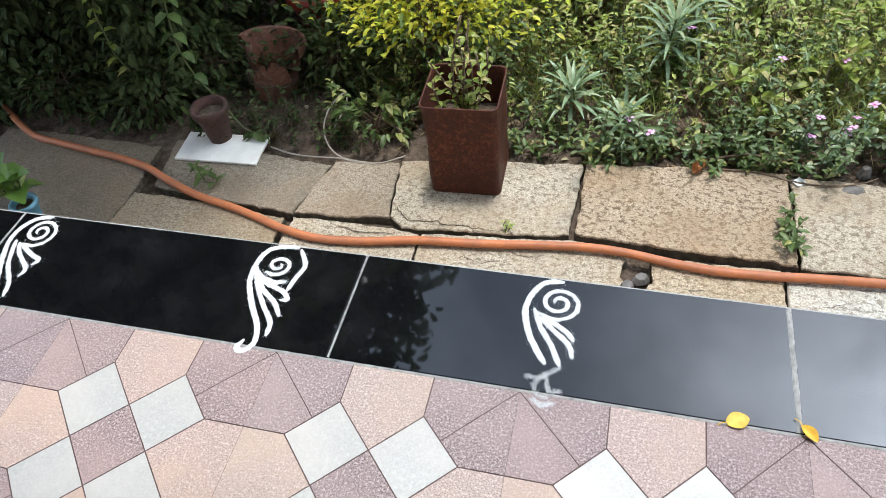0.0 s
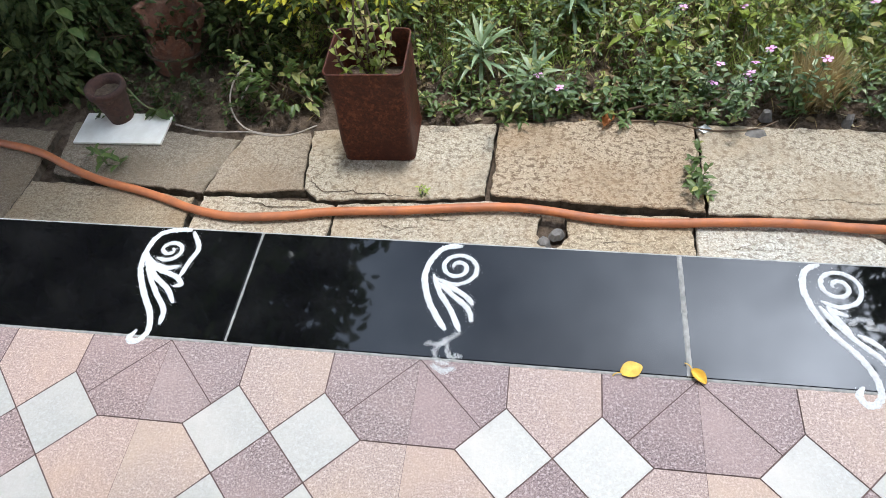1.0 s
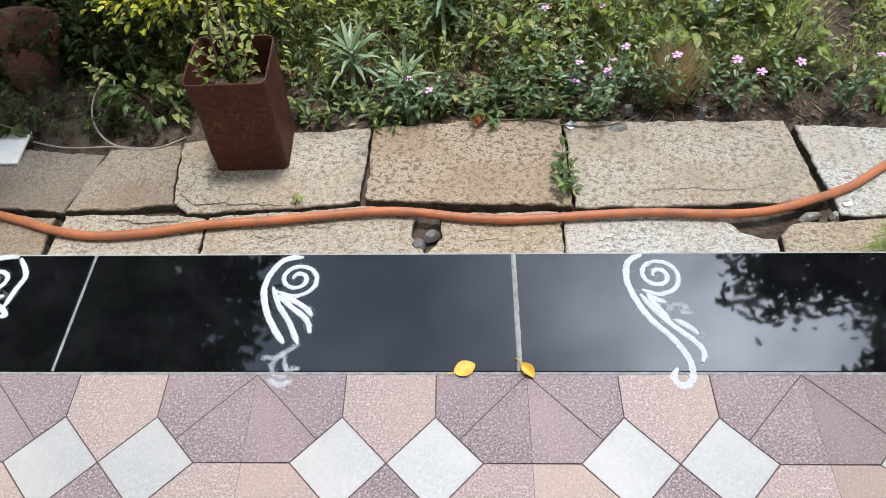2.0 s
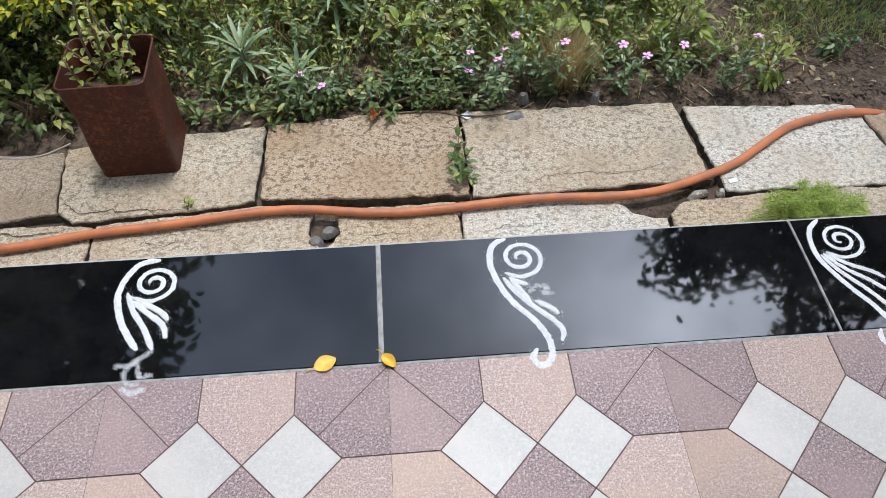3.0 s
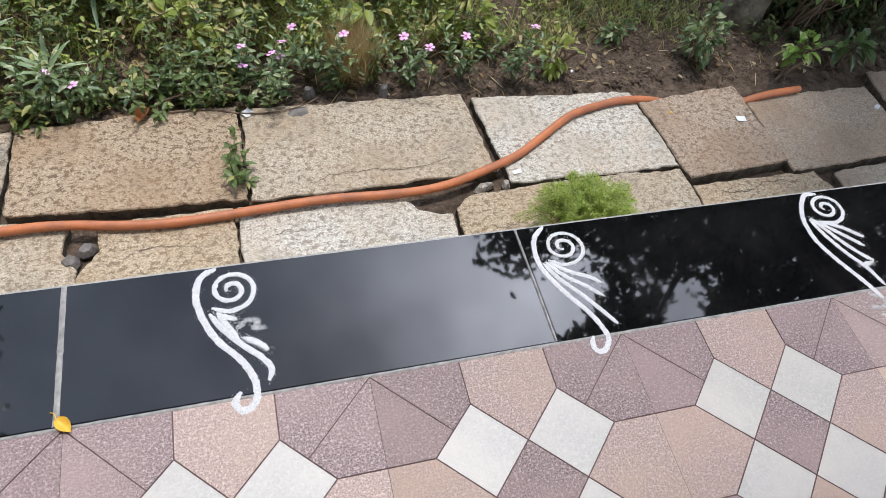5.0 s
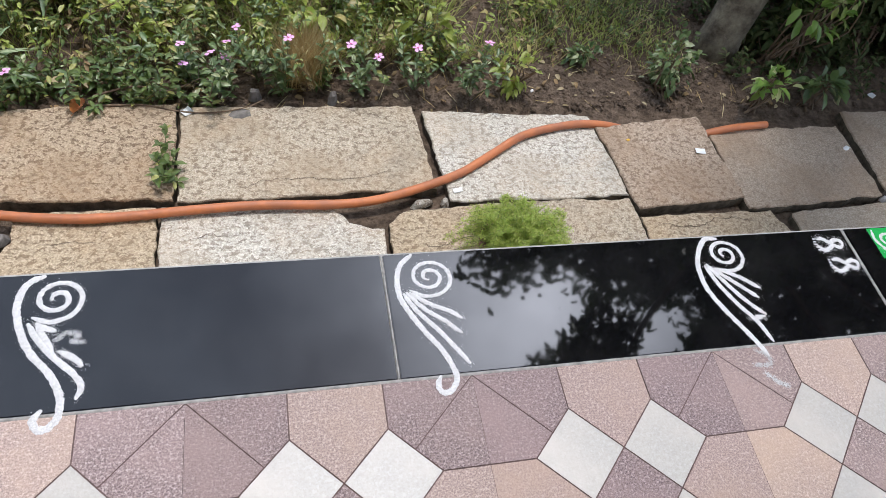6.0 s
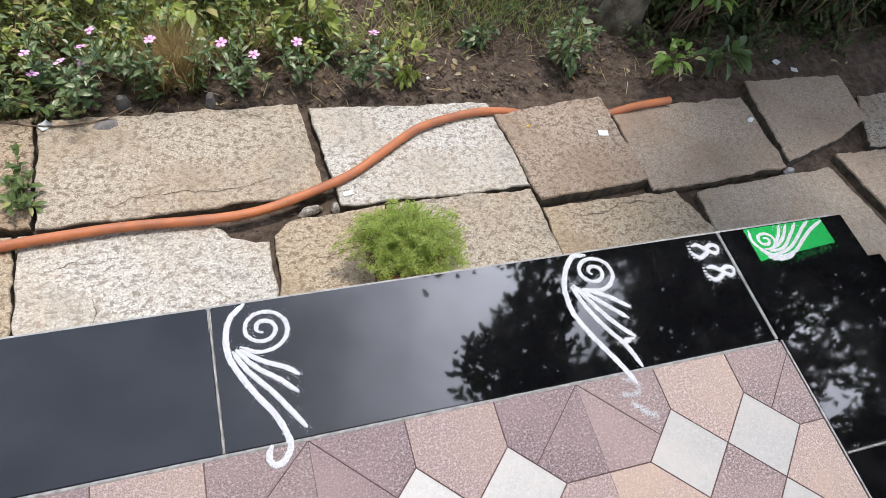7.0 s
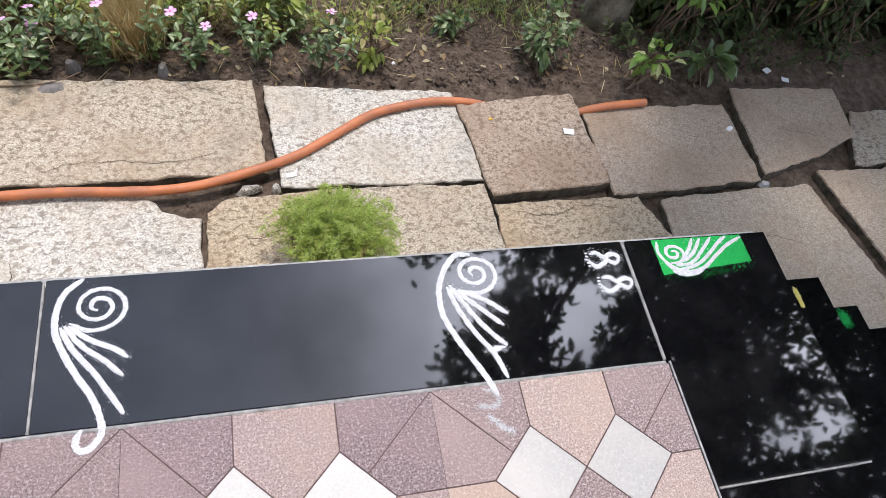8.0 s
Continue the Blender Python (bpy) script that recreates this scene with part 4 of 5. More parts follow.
def clay_pot(name, x, y, z, r, h, material, label, tilt=(0, 0), broken=False):
    pot = base(name, x, y, z, label, "plant pot")
    pot.matrix_basis = pose(x, y, z, tilt[0], tilt[1], 0)
    t = 0.012
    prof = [(r * 0.62, 0), (r * 0.70, h * 0.3), (r * 0.88, h * 0.8), (r * 0.90, h * 0.82), (r * 1.0, h * 0.83), (r * 1.02, h * 0.92), (r * 1.0, h),
            (r - t, h), (r * 0.88 - t, h * 0.8), (r * 0.70 - t, h * 0.3), (r * 0.60 - t, 0.012)]
    gone = (lambda a, zz: not (3.2 < a < 5.9 and zz > h * (0.55 + 0.16 * math.cos(a * 2.3 + 1.0) + 0.14 * noise.noise((a * 4, 0, x))))) if broken else None
    put("pot_wall", mesh_of("pot_wall", *lathe(prof, 60 if broken else 36, 0.02, x, gone), material, True), pot)
    put("pot_base", mesh_of("pot_base", *disc(r * 0.62, 0.004), material), pot)
    put("pot_soil", mesh_of("pot_soil", *disc(r * 0.84, h * (0.35 if broken else 0.78), 24, x), SOIL, True), pot, "dark potting soil")
    return pot


def tin_planter():
    tin = base("tin_planter", -0.776, 1.214, -0.713, "rusty square oil tin used as a planter on a stone slab", "planter", rz=2.0)
    side, h, r = 0.120, 0.362, 0.022

    def ring(s, z, dent=0.0):
        out = []
        for q in range(4):
            cx, cy = ((1, 1), (-1, 1), (-1, -1), (1, -1))[q]
            for k in range(6):
                a = radians(90 * q + 90 * k / 5)
                out.append((cx * (s - r) + r * math.cos(a), cy * (s - r) * 0.93 + r * math.sin(a), z))
        full = []
        for a, b in zip(out, out[1:] + out[:1]):
            n = 6 if math.dist(a, b) > 0.05 else 1
            for i in range(n):
                p = [a[j] + (b[j] - a[j]) * i / n for j in range(3)]
                d = 1 + dent * 0.035 * noise.noise((p[0] * 9, p[1] * 9, z * 7))
                full.append((p[0] * d, p[1] * d, p[2]))
        return full
    levels = [(side * 0.975, 0.0, 0), (side, 0.004, 0), (side * 1.005, 0.008, 0), (side * 0.985, 0.014, 0)]
    levels += [(side * (0.985 + 0.012 * k / 14), 0.014 + (h - 0.022) * k / 14, 1) for k in range(1, 15)]
    levels += [(side * 1.015, h - 0.006, 0.6), (side * 1.02, h - 0.002, 0.6), (side * 1.0, h, 0.6), (side * 0.985, h - 0.004, 0.6), (side * 0.985, h * 0.55, 1)]
    rows = [ring(*lv) for lv in levels]
    n = len(rows[0])
    faces = [(k * n + i, k * n + (i + 1) % n, (k + 1) * n + (i + 1) % n, (k + 1) * n + i) for k in range(len(rows) - 1) for i in range(n)]
    put("tin_wall", mesh_of("tin_wall", [v for row in rows for v in row], faces, RUST, True), tin)
    rim = ring(side * 1.01, h - 0.001, 0.6)
    v, f = tube_data(rim + rim[:1], 0.0035, 6, False)
    put("rolled_rim", mesh_of("rolled_rim", v, f, RUST, True), tin, "rolled rusty rim, worn lighter")
    soil = ring(side * 0.98, h * 0.60, 1)
    put("pot_soil", mesh_of("pot_soil", soil + [(0, 0, h * 0.62)], [(i, (i + 1) % n, n) for i in range(n)], SOIL, True), tin, "dark potting soil")


tin_planter()
clay_pot("clay_pot", -1.690, 1.600, -0.735, 0.135, 0.235, TERRACOTTA, "old terracotta pot with a broken rim, tilted on the soil", (-9, 7), True)
clay_pot("clay_pot", -1.775, 1.262, -0.7015, 0.070, 0.150, DARK_CLAY, "small dark terracotta pot standing on a white tile")
clay_pot("clay_pot", -1.60, 2.02, -0.73, 0.15, 0.25, RED_POT, "red painted clay pot behind the broken one")
clay_pot("fern_pot", 1.195, 0.625, -0.716, 0.098, 0.165, TERRACOTTA, "reddish terracotta pot holding a feathery fern")
clay_pot("blue_pot", -2.30, 0.77, -0.713, 0.050, 0.075, BLUE_PAINT, "pale blue pot beside the porch edge")


def spare_tile():
    bm = bmesh.new()
    box(bm, -0.168, 0.168, -0.075, 0.075, 0, 0.009, 0.001)
    t = part("spare_tile", bm, GLAZED, None)
    t.matrix_basis = pose(-1.745, 1.205, -0.709, 2.0, 0, 1.5)
    tagged(t, "white glazed tile lying on a stone slab", "tile")


spare_tile()


# ---- plants ----
def stem_curve(p, q, bow, k=6):
    p, q = np.array(p, float), np.array(q, float)
    off = rng.normal(0, bow, 3)
    return [p + (q - p) * u + off * math.sin(math.pi * u) for u in np.linspace(0, 1, k)]


def along(line, u):
    line = np.array(line)
    k = min(int(u * (len(line) - 1)), len(line) - 2)
    return line[k] + (line[k + 1] - line[k]) * (u * (len(line) - 1) - k)


def flower_mesh():
    a = np.arange(5) * 2 * math.pi / 5
    way = np.stack([np.cos(a), np.sin(a), 0.18 + 0 * a], 1)
    v, f = leaves_data(way * 0.002, way, 0.0165, 0.0135, 0.05, 0.12, 0.6)
    return big_mesh("flower", v, f, PETAL_PINK)


FLOWER = flower_mesh()
EYE = mesh_of("flower_eye", *disc(0.0028, 0.0025, 8), PETAL_EYE)


def flower(parent, p, tilt):
    x, y, z = p
    ob = put("flower", FLOWER, parent, "pink five-petalled flower", pose(x, y, z, tilt[0], tilt[1], rng.uniform(0, 72)))
    put("flower_eye", EYE, ob)


def leafy_plant(name, x, y, tips, material, leaf, label, category, group="", pairs=6, flowers=0, stem=GREEN_STEM, whorl=2, first=0.2, thick=0.0022, ground=None, ratio=0.42):
    """Stems from one foot to each tip, with leaves in pairs or whorls along them; flowers on the first few tips."""
    z = ground_z(x, y) - 0.004 if ground is None else ground
    plant = base(name, x, y, z, label, category, group)
    pos, way, size, stems = [], [], [], []
    for k, tip in enumerate(tips):
        line = stem_curve((rng.normal(0, 0.006), rng.normal(0, 0.006), 0), tip, 0.018)
        stems.append(tube_data(line, np.linspace(thick, thick * 0.5, len(line)), 5))
        a0 = rng.uniform(0, 6.28)
        for j in range(pairs):
            u = first + (1 - first) * (j + 0.6) / pairs
            p = along(line, min(u, 0.999))
            for w in range(whorl):
                a = a0 + j * 1.6 + 2 * math.pi * w / whorl + rng.normal(0, 0.25)
                lift = 0.25 + 0.7 * u * (j >= pairs - 2) + rng.normal(0, 0.15)
                pos.append(p)
                way.append((math.cos(a), math.sin(a), lift))
                size.append(leaf * rng.uniform(0.7, 1.2) * (0.65 if j == pairs - 1 else 1))
        if k < flowers:
            flower(plant, np.array(tip) + (0, 0, 0.012), (rng.uniform(-30, 10), rng.uniform(-20, 20)))
    for piece in stems:
        put("stem", mesh_of("stem", *piece, stem, True), plant)
    size = np.array(size)
    put("foliage", big_mesh("foliage", *leaves_data(pos, way, size, size * ratio), material), plant)
    return plant


VINCA = [(-0.304, 1.375, 1), (-0.116, 1.42, 1), (0.035, 1.466, 0), (0.16, 1.44, 0), (0.300, 1.470, 2), (0.400, 1.430, 2), (0.517, 1.475, 1), (0.590, 1.400, 1),
         (0.380, 1.390, 1), (0.860, 1.420, 2), (1.060, 1.440, 1), (1.260, 1.400, 1), (0.720, 1.480, 0), (0.18, 1.75, 1), (0.50, 1.75, 1), (0.80, 1.78, 1), (-0.08, 1.85, 1)]
for vx, vy, fl in VINCA:
    n_tips = 4 + fl
    tips = [(rng.normal(0, 0.055), rng.normal(-0.03, 0.05), rng.uniform(0.13, 0.25)) for _ in range(n_tips)]
    leafy_plant("periwinkle_plant", vx, vy, tips, LEAF_VINCA, 0.040,
                "periwinkle plant with pink flowers rooted in the soil" if fl else "leafy periwinkle plant without open flowers",
                "flowering plant", "periwinkles along the paving", 6, fl)


def rosette(x, y, h, count, length, lean, label):
    """A stalk with long narrow leaves arching out of its top."""
    z = ground_z(x, y) - 0.004
    plant = base("spiky_plant", x, y, z, label, "plant", "long-leaved plants")
    top = np.array([lean[0], lean[1], h])
    put("stem", mesh_of("stem", *tube_data(stem_curve((0, 0, 0), top, 0.01), np.linspace(0.005, 0.003, 6), 6), GREEN_STEM, True), plant)
    verts, faces = [], []
    for k in range(count):
        a, u = k * 2.4, k / count
        p = top * (0.45 + 0.55 * u)
        ln, lift = length * rng.uniform(0.75, 1.1), 0.15 + 1.3 * u
        d = unit(np.array([math.cos(a), math.sin(a), lift]))
        s = unit(np.cross(d, (0, 0, 1.0)))
        o = len(verts)
        for i in range(7):
            v = i / 6
            c = p + d * ln * v - np.array([0, 0, 1]) * ln * (0.55 - 0.35 * u) * v**2.2
            w = 0.0075 * math.sin(math.pi * min(0.97, 0.12 + 0.88 * v)) + 0.0006
            verts += [c - s * w, c - (0, 0, 0.0018), c + s * w]
            if i:
                b = o + 3 * (i - 1)
                for q in (0, 1):
                    faces += [(b + q, b + q + 1, b + q + 4), (b + q, b + q + 4, b + q + 3)]
    put("foliage", big_mesh("foliage", verts, faces, LEAF_BLUE), plant)


rosette(-0.470, 1.555, 0.17, 30, 0.17, (0.0, -0.01), "grey-green spiky plant with long narrow arching leaves")
rosette(-0.285, 1.480, 0.13, 22, 0.15, (0.01, -0.02), "lower grey-green spiky plant, leaves spread like a star")
rosette(-0.165, 1.800, 0.30, 40, 0.20, (0.03, 0.0), "taller grey-green plant with many narrow leaves")
rosette(-0.05, 1.95, 0.34, 36, 0.19, (0.0, 0.03), "taller grey-green plant with many narrow leaves")


def tin_plant():
    tips = [(0.02, 0.0, 0.33), (-0.05, 0.03, 0.27), (0.05, -0.02, 0.28), (-0.085, -0.05, 0.19), (0.0, -0.04, 0.17), (0.07, 0.04, 0.26), (-0.02, 0.05, 0.31), (0.06, -0.06, 0.14),
            (0.015, -0.02, 0.40), (0.03, 0.01, 0.37), (-0.10, -0.02, 0.24)]
    leafy_plant("potted_shrub", -0.776, 1.214, tips, LEAF_PALE, 0.036, "young pale green shrub with woody stems growing in the tin", "shrub", "", 8, 0, TWIG, 2, 0.12, 0.0055, -0.492, 0.5)


tin_plant()


def shrub(name, x, y, centre, radii, n_stems, n_leaves, material, leaf, label, top=None, stem=TWIG, thick=0.006, shell=0.5, ratio=0.5):
    """A bush: branching stems to tips in an uneven ellipsoid, leaves on tufts round the tips; top: another leaf material for the upper tufts."""
    z = ground_z(x, y) - 0.01
    plant = base(name, x, y, z, label, "shrub")
    cx, cy, cz = centre[0] - x, centre[1] - y, centre[2] - z
    dirs = unit(rng.normal(0, 1, (n_stems, 3)))
    rad = rng.uniform(shell, 1.0, (n_stems, 1)) * (1 + 0.25 * rng.normal(0, 1, (n_stems, 1)).clip(-1, 1))
    tips = np.array([cx, cy, cz]) + dirs * rad * np.array(radii)
    tips[:, 2] = np.maximum(tips[:, 2], 0.04)
    stems = []
    for tip in tips:
        mid = np.array([cx * 0.6, cy * 0.6, cz * 0.55]) + rng.normal(0, 0.05, 3)
        line = smooth_line([(rng.normal(0, 0.02), rng.normal(0, 0.02), 0), mid, tip], 0.08)
        stems.append(tube_data(line, np.linspace(thick, thick * 0.25, len(line)), 5, False))
    for piece in stems if n_stems <= 20 else [merged(stems)]:
        put("stem", mesh_of("stem", *piece, stem, True), plant)
    pick = rng.integers(0, n_stems, n_leaves)
    spread = np.array(radii) * 0.22
    pos = tips[pick] + rng.normal(0, 1, (n_leaves, 3)) * spread
    pos[:, 2] = np.maximum(pos[:, 2], 0.015)
    out = unit(pos - np.array([cx, cy, cz])) + rng.normal(0, 0.6, (n_leaves, 3)) + ((0, -0.2, 0.75) if top is not None else (0, -0.15, 0.1))
    size = leaf * rng.uniform(0.6, 1.25, n_leaves)
    high = pos[:, 2] > cz - radii[2] * (0.4 + 0.45 * rng.normal(0, 1, n_leaves))
    if top is None:
        high[:] = False
    put("foliage", big_mesh("foliage", *leaves_data(pos[~high], out[~high], size[~high], size[~high] * ratio), material), plant)
    if high.any():
        put("foliage", big_mesh("foliage", *leaves_data(pos[high], out[high], size[high], size[high] * ratio), top), plant, "yellow young leaves")
    return plant


shrub("golden_shrub", -1.00, 1.80, (-1.02, 1.74, -0.31), (0.37, 0.25, 0.21), 70, 4200, LEAF_MID, 0.034, "golden duranta shrub with bright yellow tips behind the tin", LEAF_GOLD)
shrub("golden_shrub", -0.45, 2.15, (-0.50, 2.15, -0.42), (0.32, 0.22, 0.24), 40, 1600, LEAF_MID, 0.036, "yellow-green shrub among weeds", LEAF_PALE)
shrub("low_shrub", -1.20, 1.40, (-1.17, 1.38, -0.63), (0.11, 0.08, 0.08), 12, 110, LEAF_MID, 0.045, "low green seedling beside the tin")
DARKS = "dense green bush, leaf colour darkened for deep shade"
shrub("dark_bush", -2.30, 1.80, (-2.28, 1.72, -0.25), (0.42, 0.30, 0.50), 90, 5200, LEAF_SHADED, 0.050, DARKS)
shrub("dark_bush", -2.95, 1.75, (-2.95, 1.65, -0.15), (0.55, 0.36, 0.60), 90, 5600, LEAF_SHADED, 0.055, DARKS)
shrub("dark_bush", -2.05, 2.15, (-2.00, 2.12, -0.05), (0.40, 0.30, 0.65), 80, 4600, LEAF_SHADED, 0.05, DARKS)
shrub("dark_bush", -1.45, 2.35, (-1.42, 2.35, -0.10), (0.42, 0.30, 0.60), 80, 4200, LEAF_SHADED, 0.045, DARKS)
shrub("dark_bush", -2.45, 2.60, (-2.45, 2.60, 0.35), (0.95, 0.45, 1.05), 100, 6000, LEAF_SHADED, 0.06, DARKS)
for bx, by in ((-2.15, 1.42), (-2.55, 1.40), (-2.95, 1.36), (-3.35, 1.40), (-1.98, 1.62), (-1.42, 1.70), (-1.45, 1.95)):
    shrub("low_dark_shrub", bx, by, (bx, by, -0.60), (0.24, 0.13, 0.17), 30, 900, LEAF_SHADED, 0.042, "low dark shrub in deep shade at the paving edge")
shrub("dark_bush", 2.90, 1.95, (2.95, 1.86, -0.26), (0.36, 0.26, 0.42), 70, 3200, LEAF_SHADED, 0.060, "broad-leaved bush under the tree, leaf colour darkened for shade")
shrub("dark_bush", 3.40, 1.90, (3.38, 1.84, -0.18), (0.46, 0.32, 0.50), 80, 4200, LEAF_SHADED, 0.055, "broad-leaved bush under the tree, leaf colour darkened for shade")
# This bush and the next are built up out of view to block light.
shrub("dark_bush", 2.95, 2.45, (2.95, 2.40, 0.10), (0.80, 0.36, 0.85), 90, 5600, LEAF_SHADED, 0.060, "broad-leaved bush under the tree, leaf colour darkened for shade")
shrub("dark_bush", 4.20, 1.90, (4.20, 1.85, 0.00), (0.55, 0.45, 0.70), 80, 4800, LEAF_SHADED, 0.060, "broad-leaved bush under the tree, leaf colour darkened for shade")
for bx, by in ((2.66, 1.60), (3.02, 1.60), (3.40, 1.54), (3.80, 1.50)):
    shrub("low_dark_shrub", bx, by, (bx, by + 0.05, -0.58), (0.22, 0.10, 0.16), 24, 420, LEAF_SHADED, 0.048, "low dark shrub under the tree")
for bx, by in ((0.42, 1.72), (0.75, 1.66), (0.98, 1.80), (0.10, 1.62), (1.12, 1.62), (0.55, 2.05), (0.25, 2.2), (0.9, 2.25)):
    shrub("broadleaf_weed", bx, by, (bx, by, -0.60), (0.09, 0.07, 0.10), 7, 34, LEAF_PALE, 0.075, "broad pale-leaved weed among the grass")
shrub("light_shrub", 3.20, 1.62, (3.20, 1.56, -0.40), (0.20, 0.10, 0.14), 18, 260, LEAF_PALE, 0.032, "small yellow-green shrub before the dark bushes")
# The pale leaf colour stands for light falling on this branch.
shrub("light_shrub", 2.72, 1.62, (2.72, 1.56, -0.28), (0.16, 0.08, 0.14), 12, 110, LEAF_PALE, 0.050, "leafy shrub branch at the edge of shade, coloured as lit")
shrub("light_shrub", 3.75, 1.75, (3.70, 1.62, -0.38), (0.30, 0.14, 0.16), 24, 500, LEAF_PALE, 0.035, "small yellow-green shrub before the dark bushes")
shrub("broadleaf_seedling", 2.40, 1.33, (2.40, 1.32, -0.60), (0.06, 0.04, 0.06), 7, 42, LEAF_BROAD, 0.050, "broad-leaved green seedling beside the paving")
shrub("broadleaf_seedling", 2.64, 1.35, (2.64, 1.33, -0.63), (0.10, 0.04, 0.05), 7, 34, LEAF_VINCA, 0.070, "dark broad-leaved seedling beside the paving")
shrub("broadleaf_seedling", 2.56, 1.58, (2.56, 1.50, -0.42), (0.14, 0.06, 0.10), 9, 60, LEAF_BROAD, 0.060, "leafy sprig hanging under the tree")
shrub("green_weed", 2.03, 1.46, (2.03, 1.44, -0.62), (0.09, 0.06, 0.12), 16, 200, LEAF_VINCA, 0.036, "bushy green weed at the edge of bare soil")
shrub("green_weed", 1.74, 1.57, (1.74, 1.57, -0.69), (0.06, 0.05, 0.04), 9, 70, LEAF_VINCA, 0.034, "small round-leaved weed on bare soil")
shrub("green_weed", 1.41, 1.43, (1.41, 1.42, -0.64), (0.06, 0.05, 0.10), 10, 110, LEAF_PALE, 0.034, "yellowish weed at the edge of bare soil")


def creeper():
    """A thin vine hanging out of the dark bush and down on the white tile."""
    plant = base("creeper", -2.02, 1.62, -0.72, "thin creeper with paired leaves hanging over the white tile", "creeper")
    line = smooth_line([(0.15, -0.20, 0.62), (0.172, -0.28, 0.464), (0.163, -0.28, 0.338), (0.188, -0.28, 0.230), (0.259, -0.29, 0.130), (0.344, -0.34, 0.065), (0.399, -0.34, 0.035)], 0.02)
    put("stem", mesh_of("stem", *tube_data(line, 0.003, 5), GREEN_STEM, True), plant)
    pos, way = [], []
    for u in (0.12, 0.2, 0.3, 0.42, 0.55, 0.97, 0.99):
        for s in (-1, 1):
            pos.append(along(line, u))
            way.append((s * 0.8 + 0.2, -0.35, -0.25))
    put("foliage", big_mesh("foliage", *leaves_data(pos, way, 0.062, 0.044), LEAF_MID), plant)
    line = smooth_line([(-0.06, -0.10, 0.80), (-0.084, -0.22, 0.623), (-0.115, -0.28, 0.506), (-0.123, -0.28, 0.404), (-0.126, -0.28, 0.308), (-0.095, -0.28, 0.248)], 0.02)
    put("stem", mesh_of("stem", *tube_data(line, 0.003, 5), GREEN_STEM, True), plant)
    u = np.repeat(np.linspace(0.15, 0.99, 11), 2)
    a = rng.uniform(0, 6.28, 22)
    put("foliage", big_mesh("foliage", *leaves_data([along(line, k) for k in u], np.stack([np.cos(a), np.sin(a) - 0.3, 0 * a], 1), 0.05, 0.03), LEAF_PALE), plant)


creeper()
leafy_plant("crack_weed", 0.252, 1.02, [(-0.02, 0.10, 0.06), (-0.03, 0.03, 0.075), (0.015, -0.03, 0.06), (-0.035, -0.05, 0.05), (0.03, 0.06, 0.07), (0.0, 0.15, 0.08)],
            LEAF_MID, 0.042, "green weed growing out of a joint between slabs", "weed", "weeds in the joints", 5, ground=-0.722)
leafy_plant("crack_weed", -1.745, 1.035, [(0.0, 0.0, 0.09), (-0.03, -0.01, 0.05), (0.03, 0.0, 0.05)], LEAF_MID, 0.055, "single leafy seedling in a joint between slabs", "weed", "weeds in the joints", 3, ground=-0.716)
leafy_plant("crack_weed", -0.60, 0.955, [(0.0, 0.01, 0.04), (-0.015, 0, 0.02), (0.015, 0, 0.025)], LEAF_PALE, 0.018, "tiny weed in a joint between slabs", "weed", "weeds in the joints", 3, ground=-0.718)
leafy_plant("potted_plant", -2.30, 0.77, [(-0.05, 0.0, 0.10), (0.0, 0.03, 0.09), (-0.05, 0.05, 0.15)], LEAF_BROAD, 0.12, "large pale-leaved plant growing in the blue pot", "plant", "", 3,
            ground=-0.66, thick=0.004, ratio=0.75)


def feathery_fern():
    plant = base("feathery_fern", 1.200, 0.628, -0.570, "feathery bright green asparagus fern spilling over its pot", "fern")
    pos, way, stems = [], [], []
    for k in range(520):
        a, e = rng.uniform(0, 6.28), math.asin(rng.uniform(-0.15, 1.0))
        ln = rng.uniform(0.10, 0.19) * (1 + 0.18 * noise.noise((math.cos(a) * 2, math.sin(a) * 2, e * 2)))
        d = np.array([math.cos(a) * math.cos(e) * 1.05, math.sin(a) * math.cos(e) * 0.9, math.sin(e) * 0.92])
        if math.cos(a) < -0.2 and math.sin(a) < 0.3 and e < 0.5:
            continue
        bow = rng.normal(0, 0.025, 3)
        line = [d * ln * u + bow * math.sin(math.pi * u) + np.array([0, 0, -0.06]) * u * u for u in np.linspace(0, 1, 7)]
        stems.append(tube_data(line, 0.0006, 3, False))
        for u in rng.uniform(0.25, 1.0, 120) ** 0.8:
            pos.append(along(line, min(u, 0.999)) + rng.normal(0, 0.004, 3))
            way.append(d * 0.35 + rng.normal(0, 1, 3) + (0, 0, 0.25))
    put("stem", mesh_of("stem", *merged(stems), GREEN_STEM), plant)
    n = len(pos)
    put("foliage", big_mesh("foliage", *leaves_data(pos, way, rng.uniform(0.007, 0.014, n), 0.0017, 0.1, 0.05), LEAF_FERN), plant)


feathery_fern()


